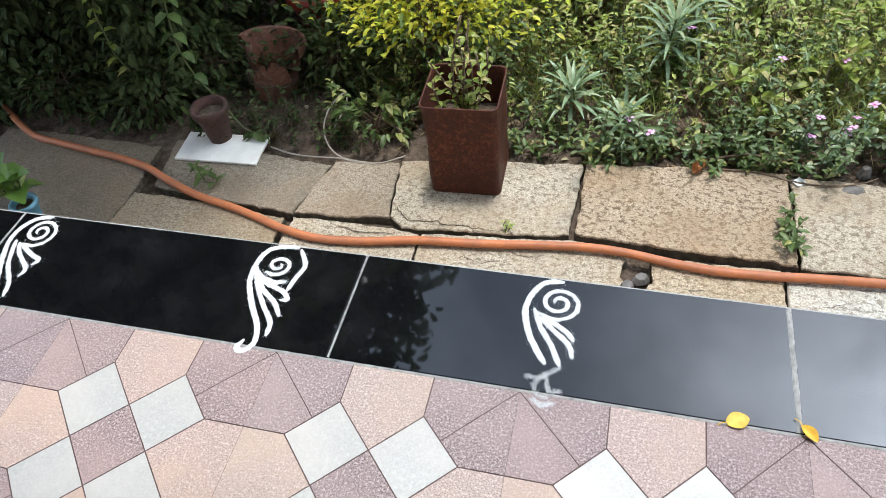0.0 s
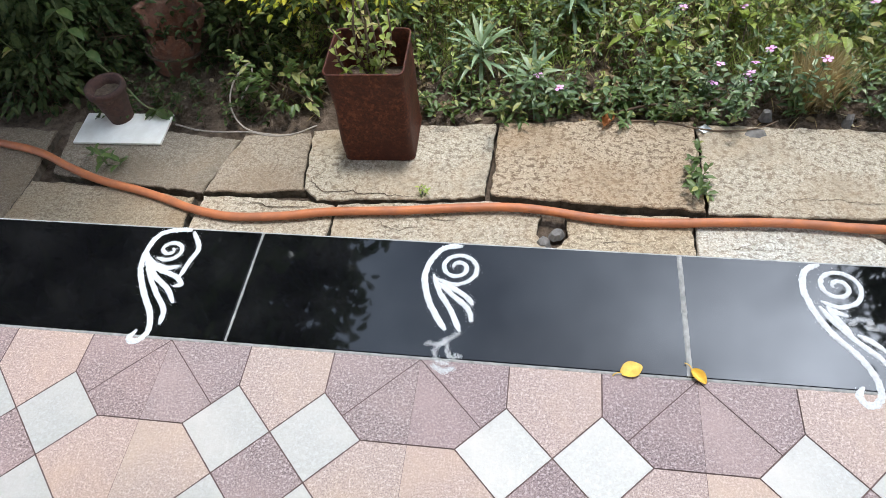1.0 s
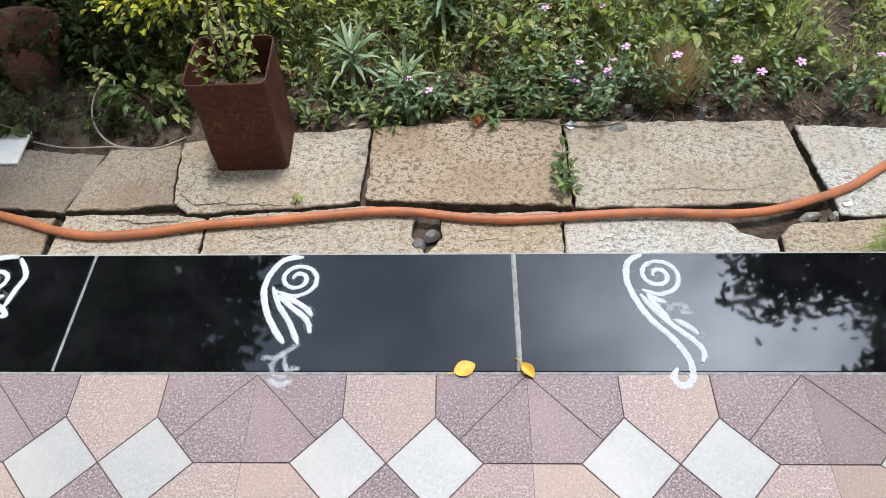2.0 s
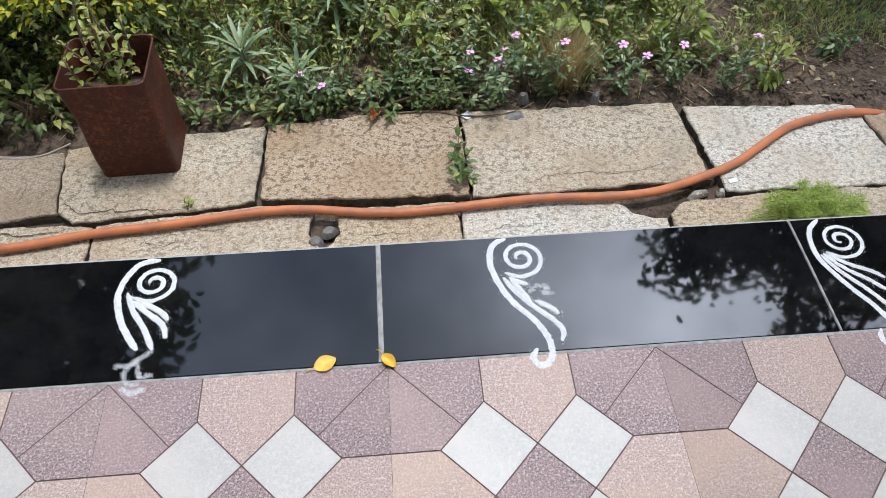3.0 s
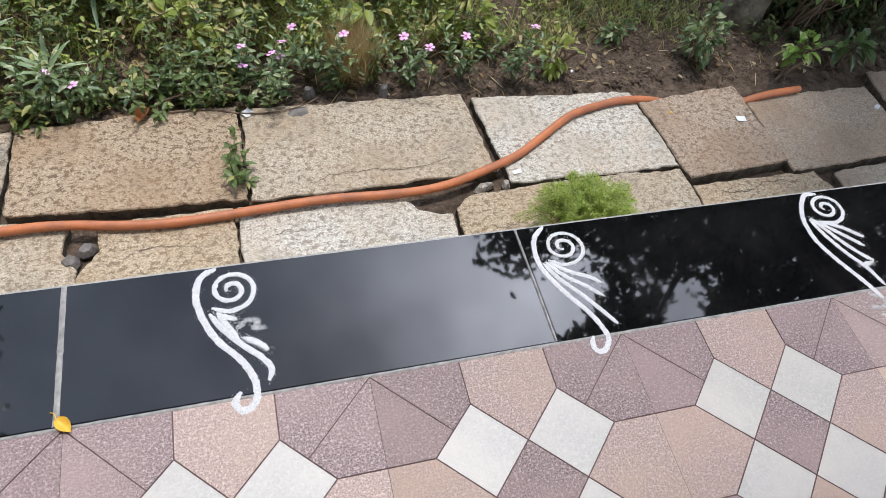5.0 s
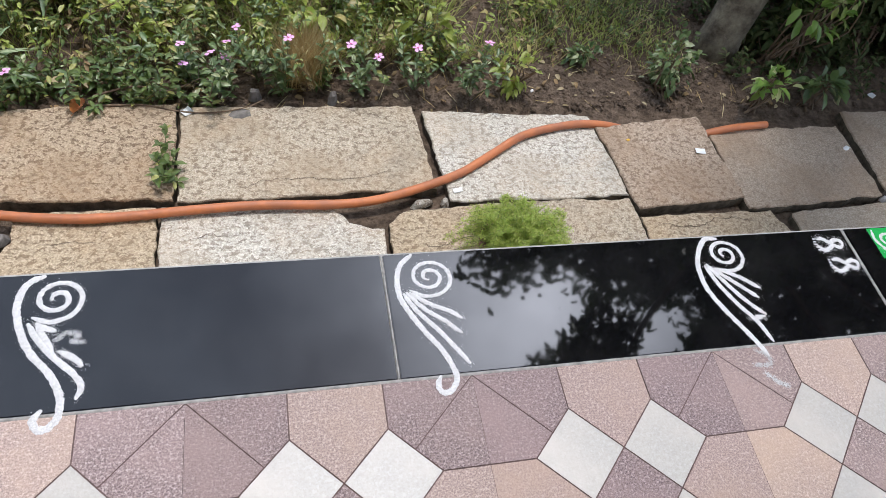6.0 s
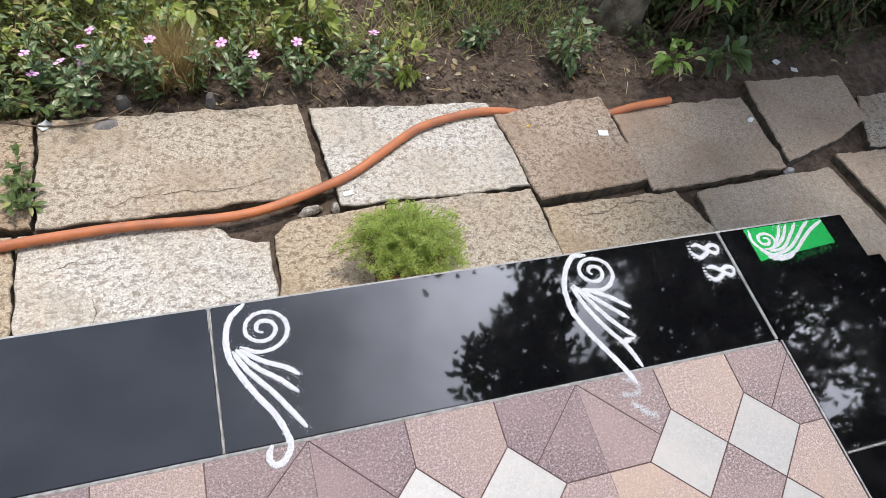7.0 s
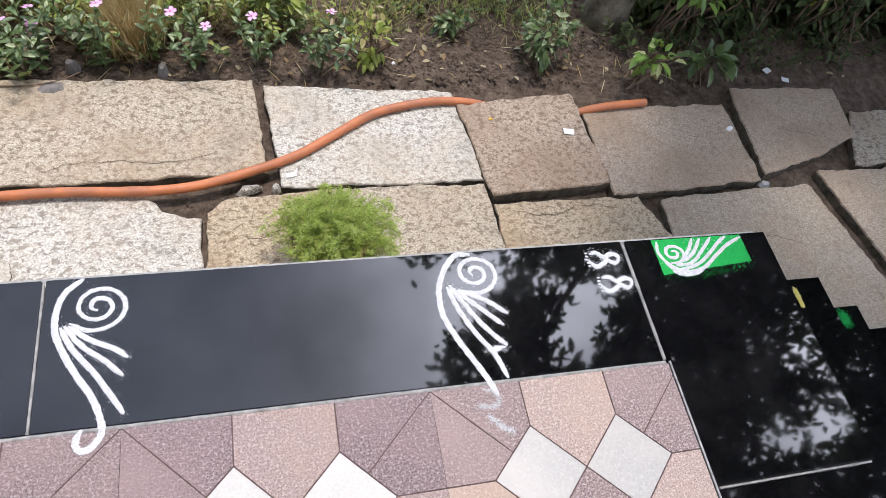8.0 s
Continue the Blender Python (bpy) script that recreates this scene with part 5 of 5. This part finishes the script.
# ---- trees ----
def tree(x, y, line, r0, low, leaf, canopy, gaps, rim, label):
    """A trunk with limbs, low leaf clumps (x, y, z, radius) and a spreading canopy over the box canopy = (x0, x1, y0, y1, z0, z1),
    open to the sky at gaps (x, y, radius) and ragged at its rim, beyond which it thins out."""
    z = ground_z(x, y) - 0.03
    foot = np.array([x, y, z])
    t = base("tree", x, y, z, label, "tree")
    trunk = smooth_line([(px - x, py - y, pz - z) for px, py, pz in line], 0.12)
    radii = np.array([r0 * (1 - 0.6 * k / len(trunk)) * (1.25 if k == 0 else 1) * (1 + 0.08 * noise.noise((k * 0.7, x, 0))) for k in range(len(trunk))])
    put("trunk", mesh_of("trunk", *tube_data(trunk, radii, 14), BARK, True), t)
    x0, x1, y0, y1, z0, z1 = canopy
    ends = [(cx, cy, cz) for cx, cy, cz, _ in low]
    ends += [(x0 + (x1 - x0) * (i + 0.5) / 4, y0 + (y1 - y0) * (j + 0.5) / 2, z1) for i in range(4) for j in range(2)]
    for end in ends:
        c = np.array(end) - foot
        start = trunk[int(len(trunk) * rng.uniform(0.55, 0.98)) - 1]
        limb = smooth_line([start, (start + c) / 2 + rng.normal(0, 0.12, 3) + (0, 0, 0.15), c], 0.15)
        put("limb", mesh_of("limb", *tube_data(limb, np.linspace(r0 * 0.35, 0.008, len(limb)), 6), BARK, True), t)
    pos = []
    for cx, cy, cz, cr in low:
        n = int(2900 * cr * cr)
        pos.append(np.array([cx, cy, cz]) + unit(rng.normal(0, 1, (n, 3))) * (rng.uniform(0, 1, (n, 1)) ** 0.45) * cr * np.array([1, 1, 0.7]))
    n = int(26 / leaf**2 * (x1 - x0) * (y1 - y0))
    top = np.stack([rng.uniform(x0, x1, n), rng.uniform(y0, y1, n), z0 + (z1 - z0) * rng.uniform(0, 1, n) ** 1.5], 1)
    keep = []
    for px, py, pz in top:
        rough = 0.5 * noise.noise((px * 2.1, py * 2.1, 1)) + 0.6 * noise.noise((px * 4.7, py * 4.7, 4)) + 0.45 * noise.noise((px * 13, py * 13, 7))
        hole = sum(math.exp(-((px - gx) ** 2 + (py - gy) ** 2) / (gr * gr)) for gx, gy, gr in gaps)
        keep.append(rim(px, py) + 0.75 * rough - 1.7 * hole + rng.normal(0, 0.13) > 0)
    pos.append(top[np.array(keep)])
    pos = np.concatenate(pos) - foot
    way = rng.normal(0, 1, (len(pos), 3)) * (1, 1, 0.5) + (0, 0, -0.3)
    size = leaf * rng.uniform(0.6, 1.2, len(pos))
    put("crown", big_mesh("crown", *leaves_data(pos, way, size, size * 0.5), LEAF_TREE), t)


# Low leaf clumps added out of view, to darken bushes and slabs below.
LEFT_SHADE_CLUMPS = [(-1.78, 1.62, 0.42, 0.36), (-2.15, 1.5, 0.42, 0.38), (-2.6, 1.4, 0.42, 0.4), (-3.1, 1.35, 0.45, 0.42), (-2.6, 1.15, 0.85, 0.5), (-2.05, 1.35, 0.9, 0.45), (-3.2, 1.2, 0.9, 0.55), (-1.75, 1.75, 0.85, 0.42), (-2.4, 0.75, 1.25, 0.5), (-1.9, 0.95, 1.35, 0.4), (-2.3, 1.8, 0.95, 0.5), (-2.6, 1.7, 1.7, 0.7), (-2.0, 2.3, 2.1, 0.6), (-3.2, 1.5, 1.8, 0.7), (-2.2, 1.3, 2.3, 0.55), (-2.9, 2.3, 2.5, 0.8), (-2.6, 2.5, 1.9, 0.7), (-3.3, 2.2, 1.6, 0.7),
            (-2.9, 1.0, 1.6, 0.6), (-2.3, 1.2, 1.5, 0.6), (-1.75, 1.7, 1.6, 0.5), (-3.4, 0.8, 1.9, 0.6), (-1.9, 1.9, 1.5, 0.55)]
tree(-3.9, 2.9, [(-3.9, 2.9, -0.8), (-3.85, 2.8, 0.6), (-3.95, 2.6, 1.9), (-3.9, 2.5, 3.4)], 0.16, LEFT_SHADE_CLUMPS, 0.13, (-6.2, -0.9, 0.6, 3.9, 3.1, 3.7),
     [(-4.2, 2.55, 0.16), (-4.4, 2.05, 0.14), (-3.95, 2.3, 0.10)], lambda x, y: min(0.9, (-1.72 - x) / 0.75) + (0.12 if y > 2.4 else 0.0), "leafy garden tree shading the dark bushes")
# Unseen clumps again, put in to block light over the right-hand bushes.
RIGHT_SHADE_CLUMPS = [(2.75, 1.7, 0.4, 0.35), (3.15, 1.6, 0.42, 0.38), (3.6, 1.5, 0.42, 0.4), (4.05, 1.45, 0.45, 0.4), (2.95, 1.55, 0.9, 0.45), (3.5, 1.45, 0.9, 0.5), (4.1, 1.2, 1.0, 0.5), (3.2, 1.95, 0.95, 0.5), (3.5, 2.0, 2.2, 0.7), (4.4, 2.2, 2.3, 0.7), (3.9, 1.8, 1.5, 0.6), (3.4, 1.75, 1.2, 0.6), (2.9, 2.2, 1.5, 0.5), (4.2, 1.5, 1.4, 0.6)]
tree(2.36, 1.66, [(2.36, 1.66, -0.8), (2.43, 1.72, -0.35), (2.60, 1.82, 0.3), (2.95, 1.9, 1.4), (3.5, 2.0, 2.6), (3.9, 2.0, 3.5)], 0.085, RIGHT_SHADE_CLUMPS, 0.095, (1.9, 7.6, -0.3, 3.6, 3.1, 3.7),
     [(2.42, 1.85, 0.26), (3.42, 1.72, 0.27), (3.10, 1.34, 0.24), (3.02, 1.86, 0.19), (4.92, 1.14, 0.35), (4.26, 0.48, 0.18), (4.68, 0.46, 0.20), (5.12, 0.62, 0.22), (5.8, 1.12, 0.24), (2.70, 2.08, 0.18)],
     lambda x, y: min(0.9, (x - 2.2) / 0.6), "leaning tree with lichen-pale bark beside the paving")


# ---- weeds, grass and litter, too many to count ----
def bare(x, y):
    """How bare the soil is, 0 to 1."""
    d = ((x - 1.78) / 0.42) ** 2 + ((y - 1.48) / 0.22) ** 2
    e = ((x - (1.30 + 0.25 * (y - 1.7))) / 0.16) ** 2
    right = max(0.0, min(1.0, (x - 2.0) / 0.3)) * max(0.0, min(1.0, (2.6 - y) / 0.5))
    left = max(0.0, min(1.0, (-1.45 - x) / 0.3)) * max(0.0, min(1.0, (2.6 - y) / 0.5))
    return max(math.exp(-d), math.exp(-e) * (1.0 if y > 1.62 else 0.2), right * 0.95, left * 0.9)


def scatter(n, x0, x1, y0, y1, keep):
    out = []
    while len(out) < n:
        x, y = rng.uniform(x0, x1), rng.uniform(y0, y1)
        if rng.uniform() < keep(x, y):
            out.append((x, y, ground_z(x, y)))
    return np.array(out)


def weeds(name, n, x0, x1, y0, y1, h0, h1, leaf, material, label, n_leaves, keep, lean=0.25, ratio=0.4):
    foot = scatter(n, x0, x1, y0, y1, keep)
    pos, way, size, stems = [], [], [], []
    for p in foot:
        h = rng.uniform(h0, h1)
        top = p + (rng.normal(0, lean * h), rng.normal(0, lean * h) - 0.05 * h, h)
        mid = (p + top) / 2 + rng.normal(0, 0.05 * h, 3)
        stems.append(tube_data([p, mid, top], [0.0018, 0.0014, 0.0008], 3, False))
        for k in range(n_leaves):
            u = rng.uniform(0.15, 1)
            q = p + (mid - p) * 2 * u if u < 0.5 else mid + (top - mid) * (2 * u - 1)
            a = rng.uniform(0, 6.28)
            pos.append(q)
            way.append((math.cos(a), math.sin(a), rng.uniform(-0.1, 0.8)))
            size.append(leaf * rng.uniform(0.5, 1.3))
    size = np.array(size)
    ob = base(name, 0, 0, 0, label, "weeds", kind="stuff")
    put("stem", mesh_of("stem", *merged(stems), TWIG, True), ob)
    put("foliage", big_mesh("foliage", *leaves_data(pos, way, size, size * ratio), material), ob)


def grass(name, n, x0, x1, y0, y1, h0, h1, keep, material, label, width=0.0035, splay=0.5):
    p = scatter(n, x0, x1, y0, y1, keep)
    a = rng.uniform(0, 6.28, n)
    h = rng.uniform(h0, h1, n)
    way = np.stack([np.cos(a) * splay, np.sin(a) * splay, np.ones(n)], 1)
    ob = tagged(put(name, big_mesh(name, *leaves_data(p, way, h, width, 0.1, 0.35, 0.4), material)), label, "grass", kind="stuff")


soft_edge = lambda x, y: (1 - bare(x, y)) * min(1.0, max(0.30, (y - (1.30 if x < 0.3 else 1.40)) / 0.22))
weeds("weeds", 1000, -1.35, 1.35, 1.33, 3.2, 0.08, 0.28, 0.032, LEAF_MID, "tangle of mixed green garden weeds", 16, soft_edge)
weeds("weeds", 420, -1.2, 1.4, 1.48, 2.4, 0.12, 0.32, 0.028, LEAF_PALE, "pale green weeds mixed with drying stalks", 14, lambda x, y: soft_edge(x, y) * (0.35 if x < 0.35 and y < 1.8 else 1.0))
grass("grass", 5200, 0.35, 1.35, 1.56, 2.3, 0.10, 0.30, lambda x, y: 1 - bare(x, y), GRASS, "bright tall grass behind the flowers")
weeds("weeds", 380, -1.2, 1.5, 1.34, 3.0, 0.04, 0.14, 0.030, LEAF_DRY, "brown dry weeds and dead leaves on their stalks", 12, soft_edge)
weeds("weeds", 150, -0.9, 0.35, 1.33, 1.50, 0.03, 0.12, 0.034, LEAF_MID, "low leafy weeds spilling over the slab edge", 9, lambda x, y: 1.0, 0.6)
weeds("weeds", 120, -0.4, 1.3, 1.9, 3.2, 0.30, 0.55, 0.022, LEAF_DRY, "tall brown dry stalks among the weeds", 14, lambda x, y: 1 - bare(x, y), 0.12)
# Sunlight at the back is put into the pale leaf colour here.
weeds("weeds", 1100, -0.9, 1.7, 1.75, 3.4, 0.14, 0.38, 0.034, LEAF_PALE, "sunlit pale green growth at the back", 14, lambda x, y: 1 - bare(x, y))
weeds("weeds", 500, -2.0, 3.8, 2.2, 4.4, 0.15, 0.40, 0.045, LEAF_MID, "green undergrowth at the back of the garden", 16, lambda x, y: 1 - 0.6 * bare(x, y))
weeds("weeds", 260, 1.45, 2.3, 1.60, 2.6, 0.03, 0.10, 0.024, LEAF_MID, "low weeds in thin grass", 9, lambda x, y: 1 - bare(x, y))
# Weeds added over the soil here; their dark colour stands for the tree's shade.
weeds("weeds", 420, 2.30, 4.3, 1.36, 2.0, 0.03, 0.13, 0.034, LEAF_SHADED, "low weeds under the tree, coloured dark for its shade", 9, lambda x, y: min(1.0, 0.25 + (y - 1.36) / 0.25))
weeds("weeds", 520, -3.2, -1.2, 1.26, 2.2, 0.03, 0.14, 0.030, LEAF_SHADED, "low dark weeds in deep shade", 10, lambda x, y: 0.8 if y > 1.30 else 0.4)


clumpy = lambda x, y: (1 - bare(x, y)) * max(0.0, min(1.0, 0.5 + 1.6 * noise.noise((x * 4, y * 4, 9))))
grass("grass", 19000, -1.3, 1.5, 1.55, 3.6, 0.06, 0.24, lambda x, y: clumpy(x, y) * min(1, (y - 1.4) / 0.3), GRASS, "uneven green and straw-coloured garden grass")
grass("grass", 11000, 1.35, 2.5, 1.52, 3.2, 0.03, 0.10, lambda x, y: max(0, 1 - 1.1 * bare(x, y)) * (0.4 + 0.6 * clumpy(x, y)), GRASS, "short thin grass beside bare soil")
grass("grass_tuft", 1500, 0.58, 0.78, 1.40, 1.58, 0.16, 0.34, lambda x, y: math.exp(-((x - 0.67) ** 2 + (y - 1.49) ** 2) / 0.0022), STRAW, "tuft of dry tawny grass", 0.003, 0.25)
grass("straw_grass", 4600, -0.6, 2.1, 1.46, 2.6, 0.05, 0.22, lambda x, y: clumpy(x + 3, y) * (1 - 0.8 * bare(x, y)), STRAW, "dry straw-coloured grass between the weeds", 0.003)
grass("grass", 9000, -6, 8, 3.0, 7.0, 0.08, 0.22, lambda x, y: 0.9, GRASS, "green grass at the back of the garden", 0.006)


def litter():
    n = 900
    p = scatter(n, -2.2, 3.4, 1.33, 2.4, lambda x, y: 0.5 + 0.5 * bare(x, y)) + (0, 0, 0.004)
    a = rng.uniform(0, 6.28, n)
    size = rng.uniform(0.012, 0.04, n)
    v, f = leaves_data(p, np.stack([np.cos(a), np.sin(a), 0.15 * rng.normal(0, 1, n)], 1), size, size * 0.5, 0.2, 0.15)
    tagged(put("leaf_litter", big_mesh("leaf_litter", v, f, LEAF_DRY)), "brown fallen leaves strewn on the soil", "leaves", kind="stuff")
    n = 600
    p = scatter(n, -1.2, 2.6, 1.34, 2.3, lambda x, y: 0.6) + (0, 0, 0.006)
    a = rng.uniform(0, 6.28, n)
    v, f = leaves_data(p, np.stack([np.cos(a), np.sin(a), 0.1 * rng.normal(0, 1, n)], 1), rng.uniform(0.03, 0.10, n), 0.003, 0.1, 0.05)
    tagged(put("straw_litter", big_mesh("straw_litter", v, f, STRAW)), "broken straw lying on the soil", "straw", kind="stuff")
    verts, faces = [], []
    spots = np.concatenate([scatter(5200, -2.2, 3.4, 1.30, 2.2, lambda x, y: 0.3 + 0.7 * bare(x, y)), scatter(500, -1.4, 3.2, 0.70, 1.0, lambda x, y: 1.0), scatter(6500, 1.1, 2.7, 1.29, 1.95, lambda x, y: 1.0), scatter(2500, 0.3, 1.1, 1.33, 1.6, lambda x, y: 1.0)])
    for x, y, z in spots:
        s = rng.uniform(0.002, 0.006) * rng.choice((0.8, 1.0, 2.2), p=(0.5, 0.4, 0.1))
        o = len(verts)
        verts += [(x + s * q[0] * rng.uniform(0.7, 1.3), y + s * q[1] * rng.uniform(0.7, 1.3), z + 0.001 + s * 0.6 * q[2]) for q in
                  ((1, 0, 0), (0, 1, 0), (-1, 0, 0), (0, -1, 0), (0, 0, 1), (0, 0, -1))]
        faces += [(o, o + 1, o + 4), (o + 1, o + 2, o + 4), (o + 2, o + 3, o + 4), (o + 3, o, o + 4), (o + 1, o, o + 5), (o + 2, o + 1, o + 5), (o + 3, o + 2, o + 5), (o, o + 3, o + 5)]
    tagged(put("soil_clods", mesh_of("soil_clods", verts, faces, SOIL, True)), "small clods of dark earth", "soil", kind="stuff")


litter()


# ---- small loose things ----
def flat_leaf(name, x, y, z, length, width, rz, material, label, curl=0.3, category="leaf"):
    """A leaf blade with veins folded in, curled along and across."""
    nu, nv = 14, 8
    verts, faces = [], []
    for i in range(nu + 1):
        u = i / nu
        half = width / 2 * (math.sin(math.pi * (0.06 + 0.92 * u)) ** 0.75)
        for j in range(nv + 1):
            s = 2 * j / nv - 1
            zz = abs(s) ** 1.5 * half * curl + curl * length * 0.35 * (u - 0.5) ** 2 + 0.0006 * noise.noise((u * 9, s * 5, x))
            verts.append((u * length - length / 2, s * half, zz + 0.0006))
    for i in range(nu):
        for j in range(nv):
            o = i * (nv + 1) + j
            faces.append((o, o + nv + 1, o + nv + 2, o + 1))
    ob = base(name, x, y, z, label, category, rz=rz)
    put("blade", mesh_of("blade", verts, faces, material, True), ob)
    stalk = [(-length / 2 - 0.014 + 0.016 * k / 4, 0.002 * math.sin(k), 0.0016 + 0.001 * k) for k in range(5)]
    put("stalk", mesh_of("stalk", *tube_data(stalk, 0.0008, 5), material, True), ob)
    return ob


flat_leaf("fallen_leaf", -0.079, 0.006, 0.0012, 0.034, 0.026, 25, LEAF_YELLOW, "yellow fallen leaf lying on the granite edge", 0.25)
flat_leaf("fallen_leaf", 0.016, 0.002, 0.0012, 0.028, 0.018, -50, LEAF_YELLOW, "curled yellow fallen leaf on the granite joint", 0.9)
flat_leaf("russet_leaf", -0.018, 1.315, -0.705, 0.065, 0.040, 65, LEAF_RUSSET, "dry russet leaf rolled up on a slab", 1.3)


def chip(name, x, y, z, sx, sy, h, rz, material, label, category, seed):
    """A small broken bit with an uneven outline and top."""
    n = 7
    ring = [(sx / 2 * math.cos(2 * math.pi * k / n + 0.4) * (1 + 0.3 * noise.noise((k * 1.7, seed, 0))), sy / 2 * math.sin(2 * math.pi * k / n + 0.4) * (1 + 0.3 * noise.noise((k * 1.7, seed, 5)))) for k in range(n)]
    verts = [(a, b, 0) for a, b in ring] + [(a * 0.62, b * 0.62, h * (0.8 + 0.5 * noise.noise((k * 1.3, seed, 9)))) for k, (a, b) in enumerate(ring)] + [(0.1 * sx, 0, h * 0.95)]
    faces = [(k, (k + 1) % n, n + (k + 1) % n, n + k) for k in range(n)] + [(n + k, n + (k + 1) % n, 2 * n) for k in range(n)]
    ob = put(name, mesh_of(name, verts, faces, material), None, "", pose(x, y, z, 0, 0, rz))
    tagged(ob, label, category)


def paper(x, y, z, sx, sy, rz, label, bend=0.004):
    verts = [(sx * (i / 4 - 0.5), sy * (j / 3 - 0.5), 0.001 + bend * ((i / 4 - 0.5) ** 2 + 0.3 * noise.noise((i, j, x)) ** 2)) for j in range(4) for i in range(5)]
    verts += [(a, b, c - 0.0006) for a, b, c in verts]
    faces = [(j * 5 + i, j * 5 + i + 1, j * 5 + i + 6, j * 5 + i + 5) for j in range(3) for i in range(4)]
    faces += [tuple(k + 20 for k in q[::-1]) for q in faces]
    ob = put("paper_scrap", mesh_of("paper_scrap", verts, faces, PAPER, True), None, "", pose(x, y, z, 0, 0, rz))
    tagged(ob, label, "paper")


paper(2.033, 1.066, -0.6962, 0.036, 0.024, -8, "small white paper scrap on a slab")
paper(2.99, 1.385, -0.733, 0.034, 0.026, 30, "white paper scrap on dark soil")
paper(3.05, 1.335, -0.733, 0.030, 0.024, -20, "white paper scrap on dark soil")
paper(1.120, 0.941, -0.713, 0.030, 0.016, 10, "torn white scrap at the edge of a slab")
paper(0.295, 1.300, -0.711, 0.034, 0.030, 40, "white petal-like scrap on a slab corner", 0.02)
chip("stone_chip", 2.665, 1.074, -0.712, 0.034, 0.022, 0.010, 20, PAPER, "pale chip on a slab corner", "stone", 1.0)
chip("stone_chip", 0.455, 1.290, -0.7135, 0.080, 0.062, 0.006, 10, GREY_CHIP, "dark grey cement blot on a slab corner", "stone", 2.0)
chip("stone_chip", 0.507, 1.385, -0.735, 0.050, 0.040, 0.045, 10, GREY_CHIP, "grey lump of rubble in the soil", "stone", 3.0)
chip("stone_chip", 0.762, 1.372, -0.738, 0.050, 0.035, 0.045, 80, GREY_CHIP, "brown stone standing in the soil", "stone", 4.0)
chip("stone_chip", -0.175, 0.838, -0.738, 0.060, 0.045, 0.024, 30, GREY_CHIP, "lump of rubble in a broken slab corner", "stone", 5.0)
chip("stone_chip", -0.215, 0.800, -0.738, 0.055, 0.050, 0.030, 70, GREY_CHIP, "lump of rubble in a broken slab corner", "stone", 6.0)
chip("stone_chip", 1.000, 0.905, -0.736, 0.085, 0.030, 0.022, 15, STONE, "wedge of stone between slabs", "stone", 7.0)
chip("stone_chip", 1.075, 0.905, -0.736, 0.030, 0.045, 0.024, 0, STONE, "wedge of stone between slabs", "stone", 8.0)
chip("stone_chip", 2.710, 0.840, -0.736, 0.045, 0.030, 0.020, 0, CEMENT, "pebble in the joint between slabs", "stone", 9.0)
chip("fallen_petal", 1.775, 1.130, -0.699, 0.016, 0.012, 0.003, 0, LEAF_YELLOW, "yellow petal on a slab", "petal", 10.0)
chip("stone_chip", 1.74, 1.385, -0.735, 0.020, 0.012, 0.006, 0, PAPER, "white chip on bare soil", "stone", 11.0)
chip("stone_chip", 1.50, 1.42, -0.735, 0.018, 0.012, 0.006, 40, PAPER, "white chip on bare soil", "stone", 12.0)


def lying_line(name, pts, r, material, label, category, taper=0.4):
    line = smooth_line(pts, 0.015)
    ob = base(name, *pts[0], label, category)
    rel = line - np.array(pts[0])
    put("strand", mesh_of("strand", *tube_data(rel, np.linspace(r, r * taper, len(rel)), 6), material, True), ob)


lying_line("dry_stick", [(-0.06, 1.345, -0.705), (0.05, 1.325, -0.703), (0.17, 1.325, -0.703), (0.268, 1.300, -0.706), (0.37, 1.292, -0.706), (0.47, 1.310, -0.705), (0.535, 1.345, -0.703)], 0.0042, TWIG, "thin brown twig lying along the slab edge", "stick")
lying_line("dry_stick", [(0.02, 1.365, -0.70), (0.14, 1.385, -0.68), (0.24, 1.375, -0.69), (0.34, 1.40, -0.66)], 0.0045, TWIG, "brown stem creeping over the soil", "stick")
lying_line("pale_wire", [(-1.557, 1.238, -0.706), (-1.46, 1.215, -0.710), (-1.36, 1.212, -0.711), (-1.274, 1.216, -0.711), (-1.18, 1.200, -0.711), (-1.10, 1.215, -0.710), (-1.03, 1.26, -0.71)], 0.0032, WIRE, "pale wire lying across the slab edges", "wire", 1.0)
lying_line("pale_wire", [(-1.17, 1.202, -0.709), (-1.27, 1.222, -0.709), (-1.335, 1.27, -0.695), (-1.365, 1.33, -0.665), (-1.355, 1.40, -0.625), (-1.31, 1.46, -0.60), (-1.30, 1.42, -0.63), (-1.325, 1.34, -0.67)], 0.0035, WIRE, "pale wire looping up into the bush", "wire", 1.0)
